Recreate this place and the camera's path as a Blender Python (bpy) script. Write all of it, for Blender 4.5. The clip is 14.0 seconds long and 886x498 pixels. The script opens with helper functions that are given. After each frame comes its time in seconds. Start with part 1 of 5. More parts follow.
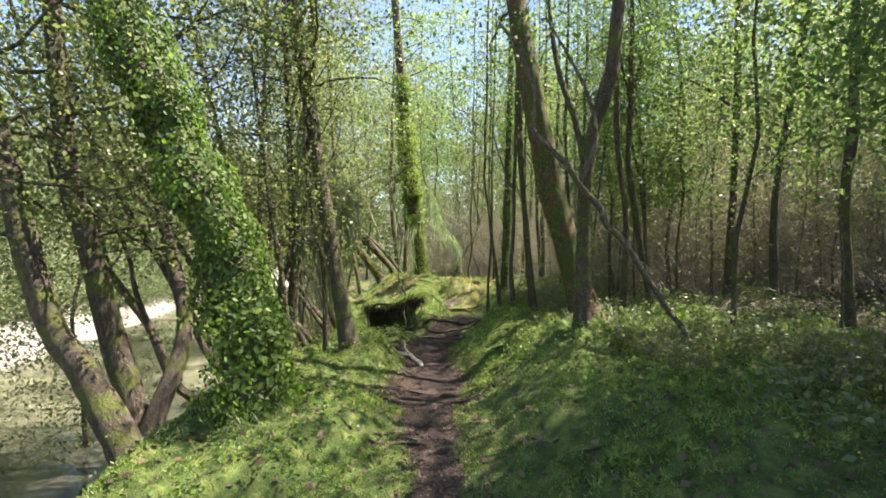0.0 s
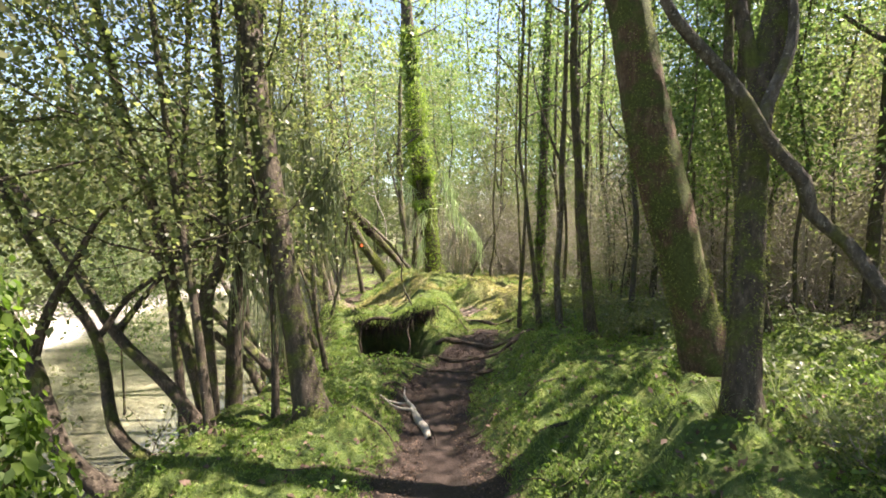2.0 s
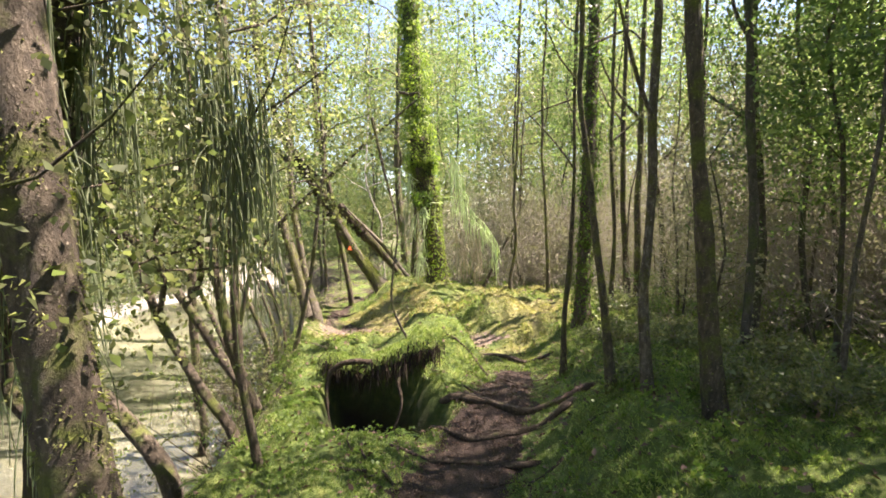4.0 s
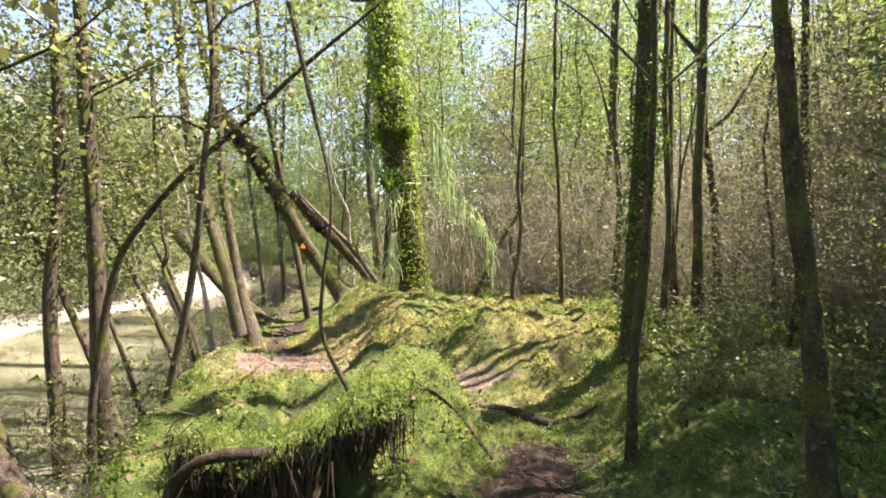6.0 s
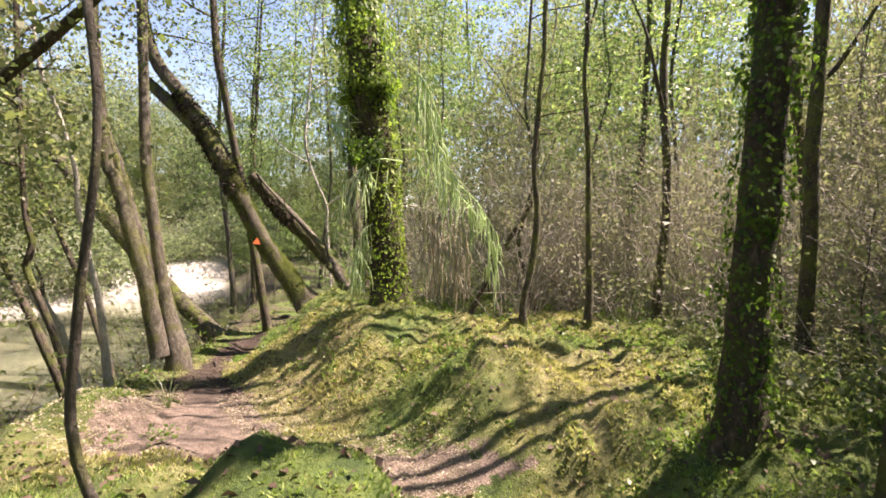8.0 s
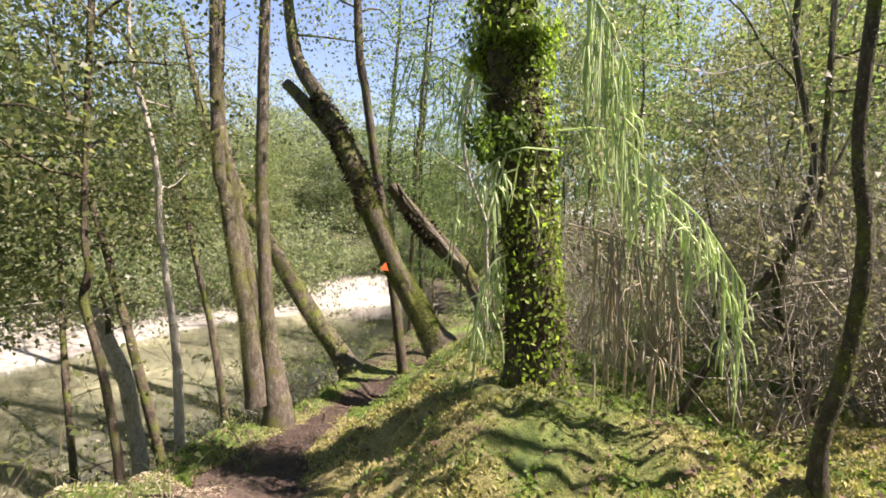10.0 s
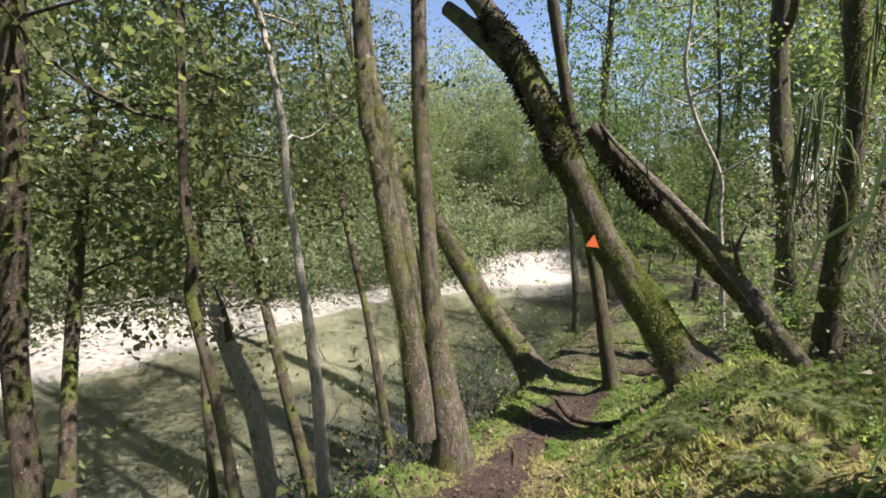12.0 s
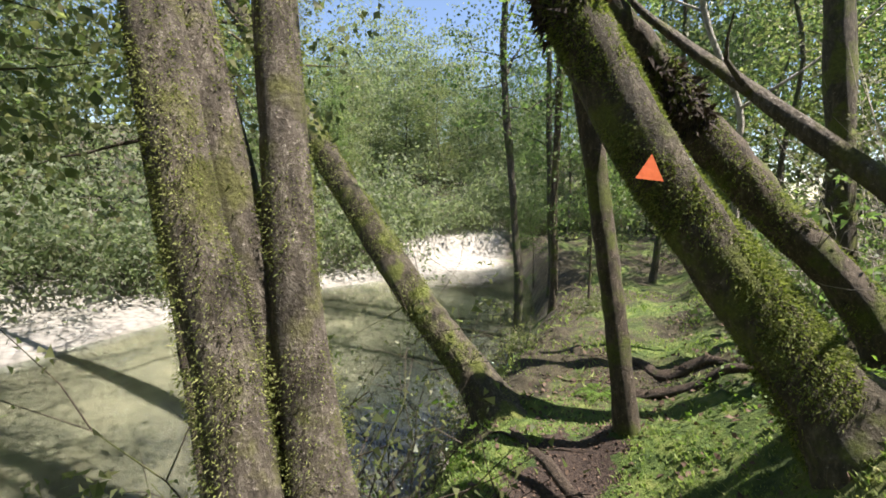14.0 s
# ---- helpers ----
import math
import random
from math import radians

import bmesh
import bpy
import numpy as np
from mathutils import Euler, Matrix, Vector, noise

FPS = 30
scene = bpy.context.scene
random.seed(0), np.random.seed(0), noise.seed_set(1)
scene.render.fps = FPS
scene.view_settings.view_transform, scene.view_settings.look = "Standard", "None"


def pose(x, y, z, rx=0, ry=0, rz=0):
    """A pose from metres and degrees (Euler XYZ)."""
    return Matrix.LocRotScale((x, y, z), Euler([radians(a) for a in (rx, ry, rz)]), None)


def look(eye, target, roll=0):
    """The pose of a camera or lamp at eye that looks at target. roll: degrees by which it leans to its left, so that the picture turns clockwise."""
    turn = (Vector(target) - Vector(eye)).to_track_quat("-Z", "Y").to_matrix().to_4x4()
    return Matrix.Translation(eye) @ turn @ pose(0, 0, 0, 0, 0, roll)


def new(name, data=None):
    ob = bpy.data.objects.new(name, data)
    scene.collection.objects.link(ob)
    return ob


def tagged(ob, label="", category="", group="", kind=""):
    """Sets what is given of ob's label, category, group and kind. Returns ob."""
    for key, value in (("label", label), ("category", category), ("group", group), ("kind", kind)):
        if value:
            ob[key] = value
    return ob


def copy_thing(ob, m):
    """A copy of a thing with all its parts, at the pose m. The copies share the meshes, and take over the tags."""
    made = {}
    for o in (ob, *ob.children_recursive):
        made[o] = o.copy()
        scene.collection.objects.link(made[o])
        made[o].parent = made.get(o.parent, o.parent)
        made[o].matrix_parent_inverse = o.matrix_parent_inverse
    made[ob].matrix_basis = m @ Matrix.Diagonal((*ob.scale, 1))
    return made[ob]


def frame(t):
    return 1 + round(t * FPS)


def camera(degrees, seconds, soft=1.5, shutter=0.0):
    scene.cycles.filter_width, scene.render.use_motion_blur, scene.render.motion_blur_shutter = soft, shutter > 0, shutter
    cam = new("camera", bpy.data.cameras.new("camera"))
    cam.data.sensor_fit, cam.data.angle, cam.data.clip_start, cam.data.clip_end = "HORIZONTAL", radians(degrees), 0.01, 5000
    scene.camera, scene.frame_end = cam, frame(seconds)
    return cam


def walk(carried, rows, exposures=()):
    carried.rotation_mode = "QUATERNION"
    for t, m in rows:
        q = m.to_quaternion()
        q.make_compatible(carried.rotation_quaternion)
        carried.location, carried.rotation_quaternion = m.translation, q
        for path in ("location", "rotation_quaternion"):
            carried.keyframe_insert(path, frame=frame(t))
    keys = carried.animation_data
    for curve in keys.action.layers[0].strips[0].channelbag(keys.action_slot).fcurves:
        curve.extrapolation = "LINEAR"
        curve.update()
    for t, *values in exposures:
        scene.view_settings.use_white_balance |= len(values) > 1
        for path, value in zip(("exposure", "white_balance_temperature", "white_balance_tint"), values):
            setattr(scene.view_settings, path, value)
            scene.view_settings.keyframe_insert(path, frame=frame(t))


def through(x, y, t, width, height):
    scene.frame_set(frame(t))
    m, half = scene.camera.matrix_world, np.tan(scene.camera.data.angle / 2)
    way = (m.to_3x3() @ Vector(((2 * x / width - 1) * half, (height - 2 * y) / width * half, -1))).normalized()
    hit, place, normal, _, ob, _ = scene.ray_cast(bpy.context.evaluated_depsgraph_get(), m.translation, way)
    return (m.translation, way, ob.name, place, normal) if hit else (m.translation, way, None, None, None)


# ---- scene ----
cam = camera(87.2, 14.0, soft=1.7)
METRES, EYE, TILT, LEAN, TURN = 14.0, 1.5, -2.0, 0.0, 0.0
ROWS = [
    (0.0, 0.0, 0.0, 0.0, 0.0, 0.0, 0.0),
    (0.5, 0.0008, 0.0383, 0.0048, 0.82, -1.09, -0.37),
    (1.0, 0.0045, 0.0785, 0.0069, 1.31, -1.66, -0.0),
    (1.5, 0.0022, 0.122, 0.0101, 1.39, -1.81, -0.01),
    (2.0, -0.0026, 0.1629, 0.0091, 1.8, -1.61, -0.03),
    (2.5, -0.008, 0.201, 0.0051, 1.89, -1.55, -0.17),
    (3.0, -0.0072, 0.2454, 0.0119, 2.21, -1.58, -0.17),
    (5.5, -0.0204, 0.4307, -0.0006, 1.45, -1.05, -0.04),
    (6.0, -0.0117, 0.4767, -0.0037, 0.25, -0.77, -0.36),
    (6.5, -0.009, 0.5143, -0.0073, -0.85, -0.78, -0.68),
    (7.0, -0.0087, 0.5364, -0.0075, -1.64, -0.8, -0.81),
    (9.5, 0.0135, 0.7008, 0.0041, 14.63, 0.02, -3.95),
    (10.0, 0.0023, 0.7295, 0.0079, 23.73, 0.05, -3.58),
    (10.5, -0.0204, 0.7606, -0.0005, 35.92, -0.21, -2.44),
    (11.0, -0.0379, 0.786, 0.0066, 42.15, -1.19, -2.08),
    (11.5, -0.0515, 0.7968, 0.006, 44.01, -2.71, -1.85),
    (12.0, -0.0766, 0.8094, 0.0026, 42.75, -4.02, -1.74),
    (12.5, -0.0945, 0.8286, -0.0039, 39.84, -4.73, -1.88),
    (13.0, -0.1193, 0.8555, -0.0083, 36.7, -4.73, -1.92),
    (13.5, -0.1485, 0.88, -0.0166, 34.56, -4.57, -1.78),
    (14.0, -0.1651, 0.9156, -0.0202, 32.64, -5.11, -2.0),
]
walk(cam, [(t, pose(0, 0, EYE, TILT, LEAN, TURN) @ pose(METRES * x, METRES * y, METRES * z, 90 + pitch, roll, yaw)) for t, x, y, z, yaw, pitch, roll in ROWS], exposures=[(0.0, 2.2, 6900, 19), (3.0, 2.5, 7300, 25), (6.0, 2.35, 7350, 27), (7.0, 2.15, 7350, 29), (10.0, 1.92, 7200, 26), (12.0, 1.46, 6650, 19), (14.0, 1.55, 6600, 16)])

# ---- world, sun, exposure ----
SUN_AZ, SUN_EL = 72.0, 60.0
world = bpy.data.worlds.new("sky")
scene.world = world
world.use_nodes = True
wn = world.node_tree.nodes
sky = wn.new("ShaderNodeTexSky")
sky.sky_type = "NISHITA"
sky.sun_disc = False
sky.air_density, sky.dust_density, sky.ozone_density = 1.0, 0.1, 1.6
sky.sun_elevation, sky.sun_rotation = radians(SUN_EL), radians(SUN_AZ)
wn["Background"].inputs["Strength"].default_value = 0.077
world.node_tree.links.new(sky.outputs[0], wn["Background"].inputs["Color"])
sun_dir = Vector((math.sin(radians(SUN_AZ)) * math.cos(radians(SUN_EL)), math.cos(radians(SUN_AZ)) * math.cos(radians(SUN_EL)), math.sin(radians(SUN_EL))))
sun = new("sun", bpy.data.lights.new("sun", "SUN"))
sun.data.energy, sun.data.angle, sun.data.color = 5.0, radians(0.53), (1.0, 0.95, 0.86)
sun.matrix_world = look(sun_dir * 60, (0, 0, 0))
tagged(sun, kind="structure")

# ---- materials ----
def material(name, rough=0.8, metal=0.0):
    m = bpy.data.materials.new(name)
    m.use_nodes = True
    b = m.node_tree.nodes["Principled BSDF"]
    b.inputs["Roughness"].default_value, b.inputs["Metallic"].default_value = rough, metal
    return m, m.node_tree.nodes, m.node_tree.links, b


def noise_node(n, scale, detail=6.0, rough=0.6, vector=None, links=None):
    t = n.new("ShaderNodeTexNoise")
    t.inputs["Scale"].default_value, t.inputs["Detail"].default_value, t.inputs["Roughness"].default_value = scale, detail, rough
    if vector is not None:
        links.new(vector, t.inputs["Vector"])
    return t


def ramp_node(n, links, fac, stops):
    r = n.new("ShaderNodeValToRGB")
    while len(r.color_ramp.elements) < len(stops):
        r.color_ramp.elements.new(0.5)
    for e, (p, c) in zip(r.color_ramp.elements, stops):
        e.position, e.color = p, (*c, 1)
    links.new(fac, r.inputs[0])
    return r


def mix_node(n, links, fac, a, b):
    m = n.new("ShaderNodeMix")
    m.data_type = "RGBA"
    for value, slot in ((fac, 0), (a, 6), (b, 7)):
        if hasattr(value, "is_output"):
            links.new(value, m.inputs[slot])
        else:
            m.inputs[slot].default_value = value if slot == 0 else (*value, 1)
    return m.outputs[2]


def bump_node(n, links, height, b, strength, distance):
    u = n.new("ShaderNodeBump")
    u.inputs["Strength"].default_value, u.inputs["Distance"].default_value = strength, distance
    links.new(height, u.inputs["Height"])
    links.new(u.outputs[0], b.inputs["Normal"])


def bark(name, dark, mid, light, moss, moss_amount, scale=9.0):
    """Bark with streaks along the stem, pale lichen and patches of moss."""
    m, n, l, b = material(name, 0.9)
    co = n.new("ShaderNodeTexCoord")
    stretch = n.new("ShaderNodeMapping")
    stretch.inputs["Scale"].default_value = (1, 1, 0.35)
    l.new(co.outputs["Object"], stretch.inputs[0])
    grain = noise_node(n, scale * 4, 8, 0.7, stretch.outputs[0], l)
    patch = noise_node(n, scale * 0.5, 5, 0.6, co.outputs["Object"], l)
    fine = noise_node(n, scale * 7, 6, 0.7, co.outputs["Object"], l)
    tone = ramp_node(n, l, grain.outputs[0], [(0.3, dark), (0.52, mid), (0.72, light)])
    lichen = ramp_node(n, l, fine.outputs[0], [(0.6, (0, 0, 0)), (0.68, (1, 1, 1))])
    with_lichen = mix_node(n, l, lichen.outputs[0], tone.outputs[0], tuple(min(1, c * 1.6 + 0.05) for c in light))
    mask = ramp_node(n, l, patch.outputs[0], [(0.62 - 0.35 * moss_amount, (0, 0, 0)), (0.72 - 0.35 * moss_amount, (1, 1, 1))])
    green = ramp_node(n, l, fine.outputs[0], [(0.3, tuple(c * 0.45 for c in moss)), (0.6, moss)])
    l.new(mix_node(n, l, mask.outputs[0], with_lichen, green.outputs[0]), b.inputs["Base Color"])
    add = n.new("ShaderNodeMath")
    add.operation = "ADD"
    l.new(grain.outputs[0], add.inputs[0])
    l.new(fine.outputs[0], add.inputs[1])
    bump_node(n, l, add.outputs[0], b, 0.9, 0.02)
    return m


def leaf_material(name, colours, through=0.5, gloss=0.45):
    """Leaves: colour by leaf, light shining through the blade, a soft sheen."""
    m, n, l, b = material(name, gloss)
    geo = n.new("ShaderNodeNewGeometry")
    info = n.new("ShaderNodeObjectInfo")
    mixr = n.new("ShaderNodeMath")
    mixr.operation = "MULTIPLY_ADD"
    l.new(info.outputs["Random"], mixr.inputs[0])
    mixr.inputs[1].default_value = 0.25
    sub = n.new("ShaderNodeMath")
    sub.operation = "MULTIPLY"
    l.new(geo.outputs["Random Per Island"], sub.inputs[0])
    sub.inputs[1].default_value = 0.8
    l.new(sub.outputs[0], mixr.inputs[2])
    step = 1.0 / max(1, len(colours) - 1)
    tone = ramp_node(n, l, mixr.outputs[0], [(i * step, c) for i, c in enumerate(colours)])
    l.new(tone.outputs[0], b.inputs["Base Color"])
    tr = n.new("ShaderNodeBsdfTranslucent")
    bright = n.new("ShaderNodeMix")
    bright.data_type, bright.blend_type = "RGBA", "MULTIPLY"
    bright.inputs[0].default_value = 1.0
    l.new(tone.outputs[0], bright.inputs[6])
    bright.inputs[7].default_value = (1.6, 1.8, 1.15, 1)
    l.new(bright.outputs[2], tr.inputs[0])
    ms = n.new("ShaderNodeMixShader")
    ms.inputs[0].default_value = through
    l.new(b.outputs[0], ms.inputs[1])
    l.new(tr.outputs[0], ms.inputs[2])
    l.new(ms.outputs[0], n["Material Output"].inputs["Surface"])
    return m


BARK_DARK = bark("dark_mossy_bark", (0.025, 0.02, 0.014), (0.075, 0.058, 0.04), (0.17, 0.14, 0.1), (0.10, 0.12, 0.022), 0.35)
BARK_MOSS = bark("moss_covered_bark", (0.028, 0.024, 0.015), (0.075, 0.062, 0.042), (0.18, 0.155, 0.11), (0.13, 0.15, 0.03), 0.38)
BARK_PALE = bark("pale_grey_bark", (0.24, 0.21, 0.17), (0.46, 0.43, 0.37), (0.62, 0.59, 0.53), (0.15, 0.16, 0.05), 0.05, 14)
BARK_GREY = bark("lichen_grey_bark", (0.035, 0.028, 0.02), (0.1, 0.083, 0.062), (0.25, 0.22, 0.18), (0.12, 0.12, 0.035), 0.3)
BARK_RED = bark("flaky_reddish_bark", (0.03, 0.019, 0.012), (0.115, 0.07, 0.04), (0.24, 0.17, 0.11), (0.09, 0.11, 0.025), 0.5)
BARK_FAR = bark("plain_forest_bark", (0.03, 0.026, 0.02), (0.075, 0.065, 0.05), (0.15, 0.13, 0.1), (0.08, 0.10, 0.03), 0.4)
LEAF_FOREST = leaf_material("forest_leaves", [(0.05, 0.085, 0.034), (0.085, 0.135, 0.05), (0.135, 0.185, 0.072), (0.2, 0.24, 0.1)], 0.58)
LEAF_BANK = leaf_material("bank_leaves", [(0.065, 0.085, 0.038), (0.105, 0.13, 0.055), (0.16, 0.175, 0.08), (0.23, 0.22, 0.12)], 0.55)
LEAF_SPRAY = leaf_material("dark_spray_leaves", [(0.055, 0.075, 0.034), (0.1, 0.125, 0.055), (0.155, 0.175, 0.08), (0.24, 0.225, 0.125)], 0.52, 0.45)
LEAF_FAR = leaf_material("far_bank_leaves", [(0.07, 0.1, 0.055), (0.12, 0.15, 0.085), (0.175, 0.205, 0.12), (0.24, 0.255, 0.165)], 0.52, 0.6)
LEAF_DRY = leaf_material("dry_thicket_leaves", [(0.1, 0.09, 0.07), (0.18, 0.162, 0.13), (0.14, 0.15, 0.085), (0.28, 0.255, 0.205)], 0.4, 0.6)
LEAF_OLIVE = leaf_material("olive_thicket_leaves", [(0.08, 0.085, 0.04), (0.15, 0.145, 0.08), (0.13, 0.155, 0.06), (0.25, 0.225, 0.13)], 0.45, 0.6)
LEAF_IVY = leaf_material("ivy_leaves", [(0.025, 0.055, 0.012), (0.06, 0.11, 0.018), (0.105, 0.175, 0.03), (0.18, 0.25, 0.045)], 0.5, 0.6)
LEAF_SHRUB = leaf_material("grey_shrub_leaves", [(0.08, 0.105, 0.045), (0.12, 0.15, 0.065), (0.18, 0.205, 0.1)], 0.35)
LEAF_FERN = leaf_material("fern_fronds", [(0.06, 0.11, 0.02), (0.10, 0.17, 0.03), (0.16, 0.24, 0.05)], 0.5)
TASSEL = leaf_material("hanging_clubmoss", [(0.36, 0.43, 0.26), (0.47, 0.54, 0.36), (0.58, 0.63, 0.47)], 0.4, 0.6)
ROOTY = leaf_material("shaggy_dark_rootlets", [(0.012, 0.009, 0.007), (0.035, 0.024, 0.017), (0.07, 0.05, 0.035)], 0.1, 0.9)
TASSEL_DARK = leaf_material("dark_hanging_moss", [(0.1, 0.125, 0.075), (0.17, 0.205, 0.12), (0.26, 0.3, 0.19)], 0.45, 0.7)
TASSEL_DRY = leaf_material("dry_hanging_strands", [(0.3, 0.25, 0.18), (0.45, 0.39, 0.3)], 0.2, 0.7)
MOSS_BLADE = leaf_material("moss_blades", [(0.05, 0.095, 0.024), (0.12, 0.185, 0.042), (0.2, 0.265, 0.075), (0.31, 0.34, 0.13)], 0.45, 0.7)
MOSS_BARK = leaf_material("golden_bark_moss", [(0.05, 0.072, 0.018), (0.11, 0.135, 0.03), (0.19, 0.21, 0.055), (0.29, 0.3, 0.12)], 0.35, 0.8)
LEAF_IVY_BRIGHT = leaf_material("bright_ivy_leaves", [(0.045, 0.085, 0.015), (0.1, 0.165, 0.025), (0.19, 0.275, 0.04), (0.32, 0.4, 0.08)], 0.5, 0.5)
MOSS_STRAW = leaf_material("straw_moss_blades", [(0.14, 0.13, 0.05), (0.27, 0.26, 0.1), (0.38, 0.35, 0.16), (0.5, 0.44, 0.25)], 0.4, 0.8)


def ground_material():
    """Forest floor: moss, dark litter on the track, pale gravel on the bar, told apart by the attributes of the ground."""
    m, n, l, b = material("forest_floor", 0.95)
    co = n.new("ShaderNodeTexCoord")
    big = noise_node(n, 1.3, 5, 0.6, co.outputs["Object"], l)
    mid = noise_node(n, 9, 6, 0.65, co.outputs["Object"], l)
    fine = noise_node(n, 70, 6, 0.7, co.outputs["Object"], l)
    green = ramp_node(n, l, mid.outputs[0], [(0.3, (0.03, 0.06, 0.012)), (0.5, (0.09, 0.14, 0.026)), (0.7, (0.2, 0.23, 0.06))])
    straw = ramp_node(n, l, mid.outputs[0], [(0.3, (0.09, 0.085, 0.03)), (0.5, (0.22, 0.2, 0.08)), (0.7, (0.36, 0.31, 0.16))])
    pale = n.new("ShaderNodeAttribute")
    pale.attribute_name = "straw"
    litter = ramp_node(n, l, fine.outputs[0], [(0.3, (0.015, 0.01, 0.008)), (0.5, (0.045, 0.029, 0.021)), (0.7, (0.1, 0.068, 0.05))])
    tan = ramp_node(n, l, fine.outputs[0], [(0.3, (0.09, 0.062, 0.046)), (0.5, (0.22, 0.16, 0.125)), (0.7, (0.38, 0.3, 0.24))])
    sere = n.new("ShaderNodeAttribute")
    sere.attribute_name = "sere"
    stones = n.new("ShaderNodeTexVoronoi")
    stones.inputs["Scale"].default_value = 9
    l.new(co.outputs["Object"], stones.inputs["Vector"])
    gravel = ramp_node(n, l, stones.outputs["Distance"], [(0.0, (0.43, 0.41, 0.375)), (0.5, (0.37, 0.35, 0.315)), (0.9, (0.24, 0.225, 0.2))])
    track, bar, bare = (n.new("ShaderNodeAttribute") for _ in range(3))
    track.attribute_name, bar.attribute_name, bare.attribute_name = "track", "bar", "bare"
    ragged = n.new("ShaderNodeMath")
    ragged.operation = "MULTIPLY_ADD"
    l.new(mid.outputs[0], ragged.inputs[0])
    ragged.inputs[1].default_value = 1.2
    l.new(track.outputs["Fac"], ragged.inputs[2])
    edge = ramp_node(n, l, ragged.outputs[0], [(0.95, (0, 0, 0)), (1.1, (1, 1, 1))])
    ragged2 = n.new("ShaderNodeMath")
    ragged2.operation = "MULTIPLY_ADD"
    l.new(big.outputs[0], ragged2.inputs[0])
    ragged2.inputs[1].default_value = 1.0
    l.new(bare.outputs["Fac"], ragged2.inputs[2])
    edge2 = ramp_node(n, l, ragged2.outputs[0], [(0.85, (0, 0, 0)), (1.1, (1, 1, 1))])
    duff = ramp_node(n, l, mid.outputs[0], [(0.35, (0.03, 0.026, 0.014)), (0.6, (0.085, 0.07, 0.04)), (0.75, (0.08, 0.10, 0.03))])
    c = mix_node(n, l, pale.outputs["Fac"], green.outputs[0], straw.outputs[0])
    c = mix_node(n, l, edge2.outputs[0], c, duff.outputs[0])
    c = mix_node(n, l, edge.outputs[0], c, mix_node(n, l, sere.outputs["Fac"], litter.outputs[0], tan.outputs[0]))
    c = mix_node(n, l, bar.outputs["Fac"], c, gravel.outputs[0])
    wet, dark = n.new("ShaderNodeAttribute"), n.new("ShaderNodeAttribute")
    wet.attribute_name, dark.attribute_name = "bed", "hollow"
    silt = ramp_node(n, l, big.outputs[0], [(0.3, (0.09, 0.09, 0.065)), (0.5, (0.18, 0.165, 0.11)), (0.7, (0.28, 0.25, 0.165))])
    # Peat coloured near black, so the hollow's cave shade is in the colour.
    shaded_peat = ramp_node(n, l, fine.outputs[0], [(0.3, (0.008, 0.006, 0.005)), (0.7, (0.03, 0.021, 0.015))])
    pool = n.new("ShaderNodeAttribute")
    pool.attribute_name = "pool"
    # Bed colour darkened by the bank, standing in for deep sky reflection.
    darkened_bed = mix_node(n, l, pool.outputs["Fac"], silt.outputs[0], (0.018, 0.022, 0.02))
    c = mix_node(n, l, wet.outputs["Fac"], c, darkened_bed)
    c = mix_node(n, l, dark.outputs["Fac"], c, shaded_peat.outputs[0])
    l.new(c, b.inputs["Base Color"])
    bump_node(n, l, fine.outputs[0], b, 1.0, 0.03)
    return m


def water_material():
    m, n, l, b = material("river_water", 0.04)
    b.inputs["Base Color"].default_value = (0.55, 0.66, 0.62, 1)
    b.inputs["Transmission Weight"].default_value = 1.0
    b.inputs["IOR"].default_value = 1.33
    co = n.new("ShaderNodeTexCoord")
    r = noise_node(n, 3.0, 3, 0.5, co.outputs["Object"], l)
    bump_node(n, l, r.outputs[0], b, 0.25, 0.03)
    return m


GROUND, WATER = ground_material(), water_material()


def plain(name, colour, rough=0.7, spread=0.25, scale=40):
    m, n, l, b = material(name, rough)
    co = n.new("ShaderNodeTexCoord")
    t = noise_node(n, scale, 5, 0.6, co.outputs["Object"], l)
    r = ramp_node(n, l, t.outputs[0], [(0.3, tuple(c * (1 - spread) for c in colour)), (0.7, tuple(min(1, c * (1 + spread)) for c in colour))])
    l.new(r.outputs[0], b.inputs["Base Color"])
    bump_node(n, l, t.outputs[0], b, 0.4, 0.005)
    return m


ORANGE = plain("orange_plastic", (0.6, 0.12, 0.03), 0.45, 0.12)
ROOT = bark("bare_root_bark", (0.018, 0.013, 0.009), (0.06, 0.042, 0.028), (0.14, 0.105, 0.075), (0.07, 0.085, 0.02), 0.1, 14)
TWIG = plain("dry_twig", (0.27, 0.242, 0.205), 0.9, 0.4, 20)

# ---- mesh helpers ----
def mesh_of(name, verts, faces, mat):
    """A mesh from arrays; all faces have the same number of corners."""
    me = bpy.data.meshes.new(name)
    verts, faces = np.asarray(verts, np.float32), np.asarray(faces, np.int32)
    me.vertices.add(len(verts))
    me.vertices.foreach_set("co", verts.ravel())
    k = faces.shape[1]
    me.loops.add(faces.size)
    me.loops.foreach_set("vertex_index", faces.ravel())
    me.polygons.add(len(faces))
    me.polygons.foreach_set("loop_start", np.arange(0, faces.size, k, dtype=np.int32))
    me.polygons.foreach_set("loop_total", np.full(len(faces), k, np.int32))
    me.update(calc_edges=True)
    me.materials.append(mat)
    return me


def smooth(me):
    me.polygons.foreach_set("use_smooth", np.ones(len(me.polygons), bool))
    return me


def part(name, me, parent, label=""):
    ob = new(name, me)
    ob.parent = parent
    return tagged(ob, label) if label else ob


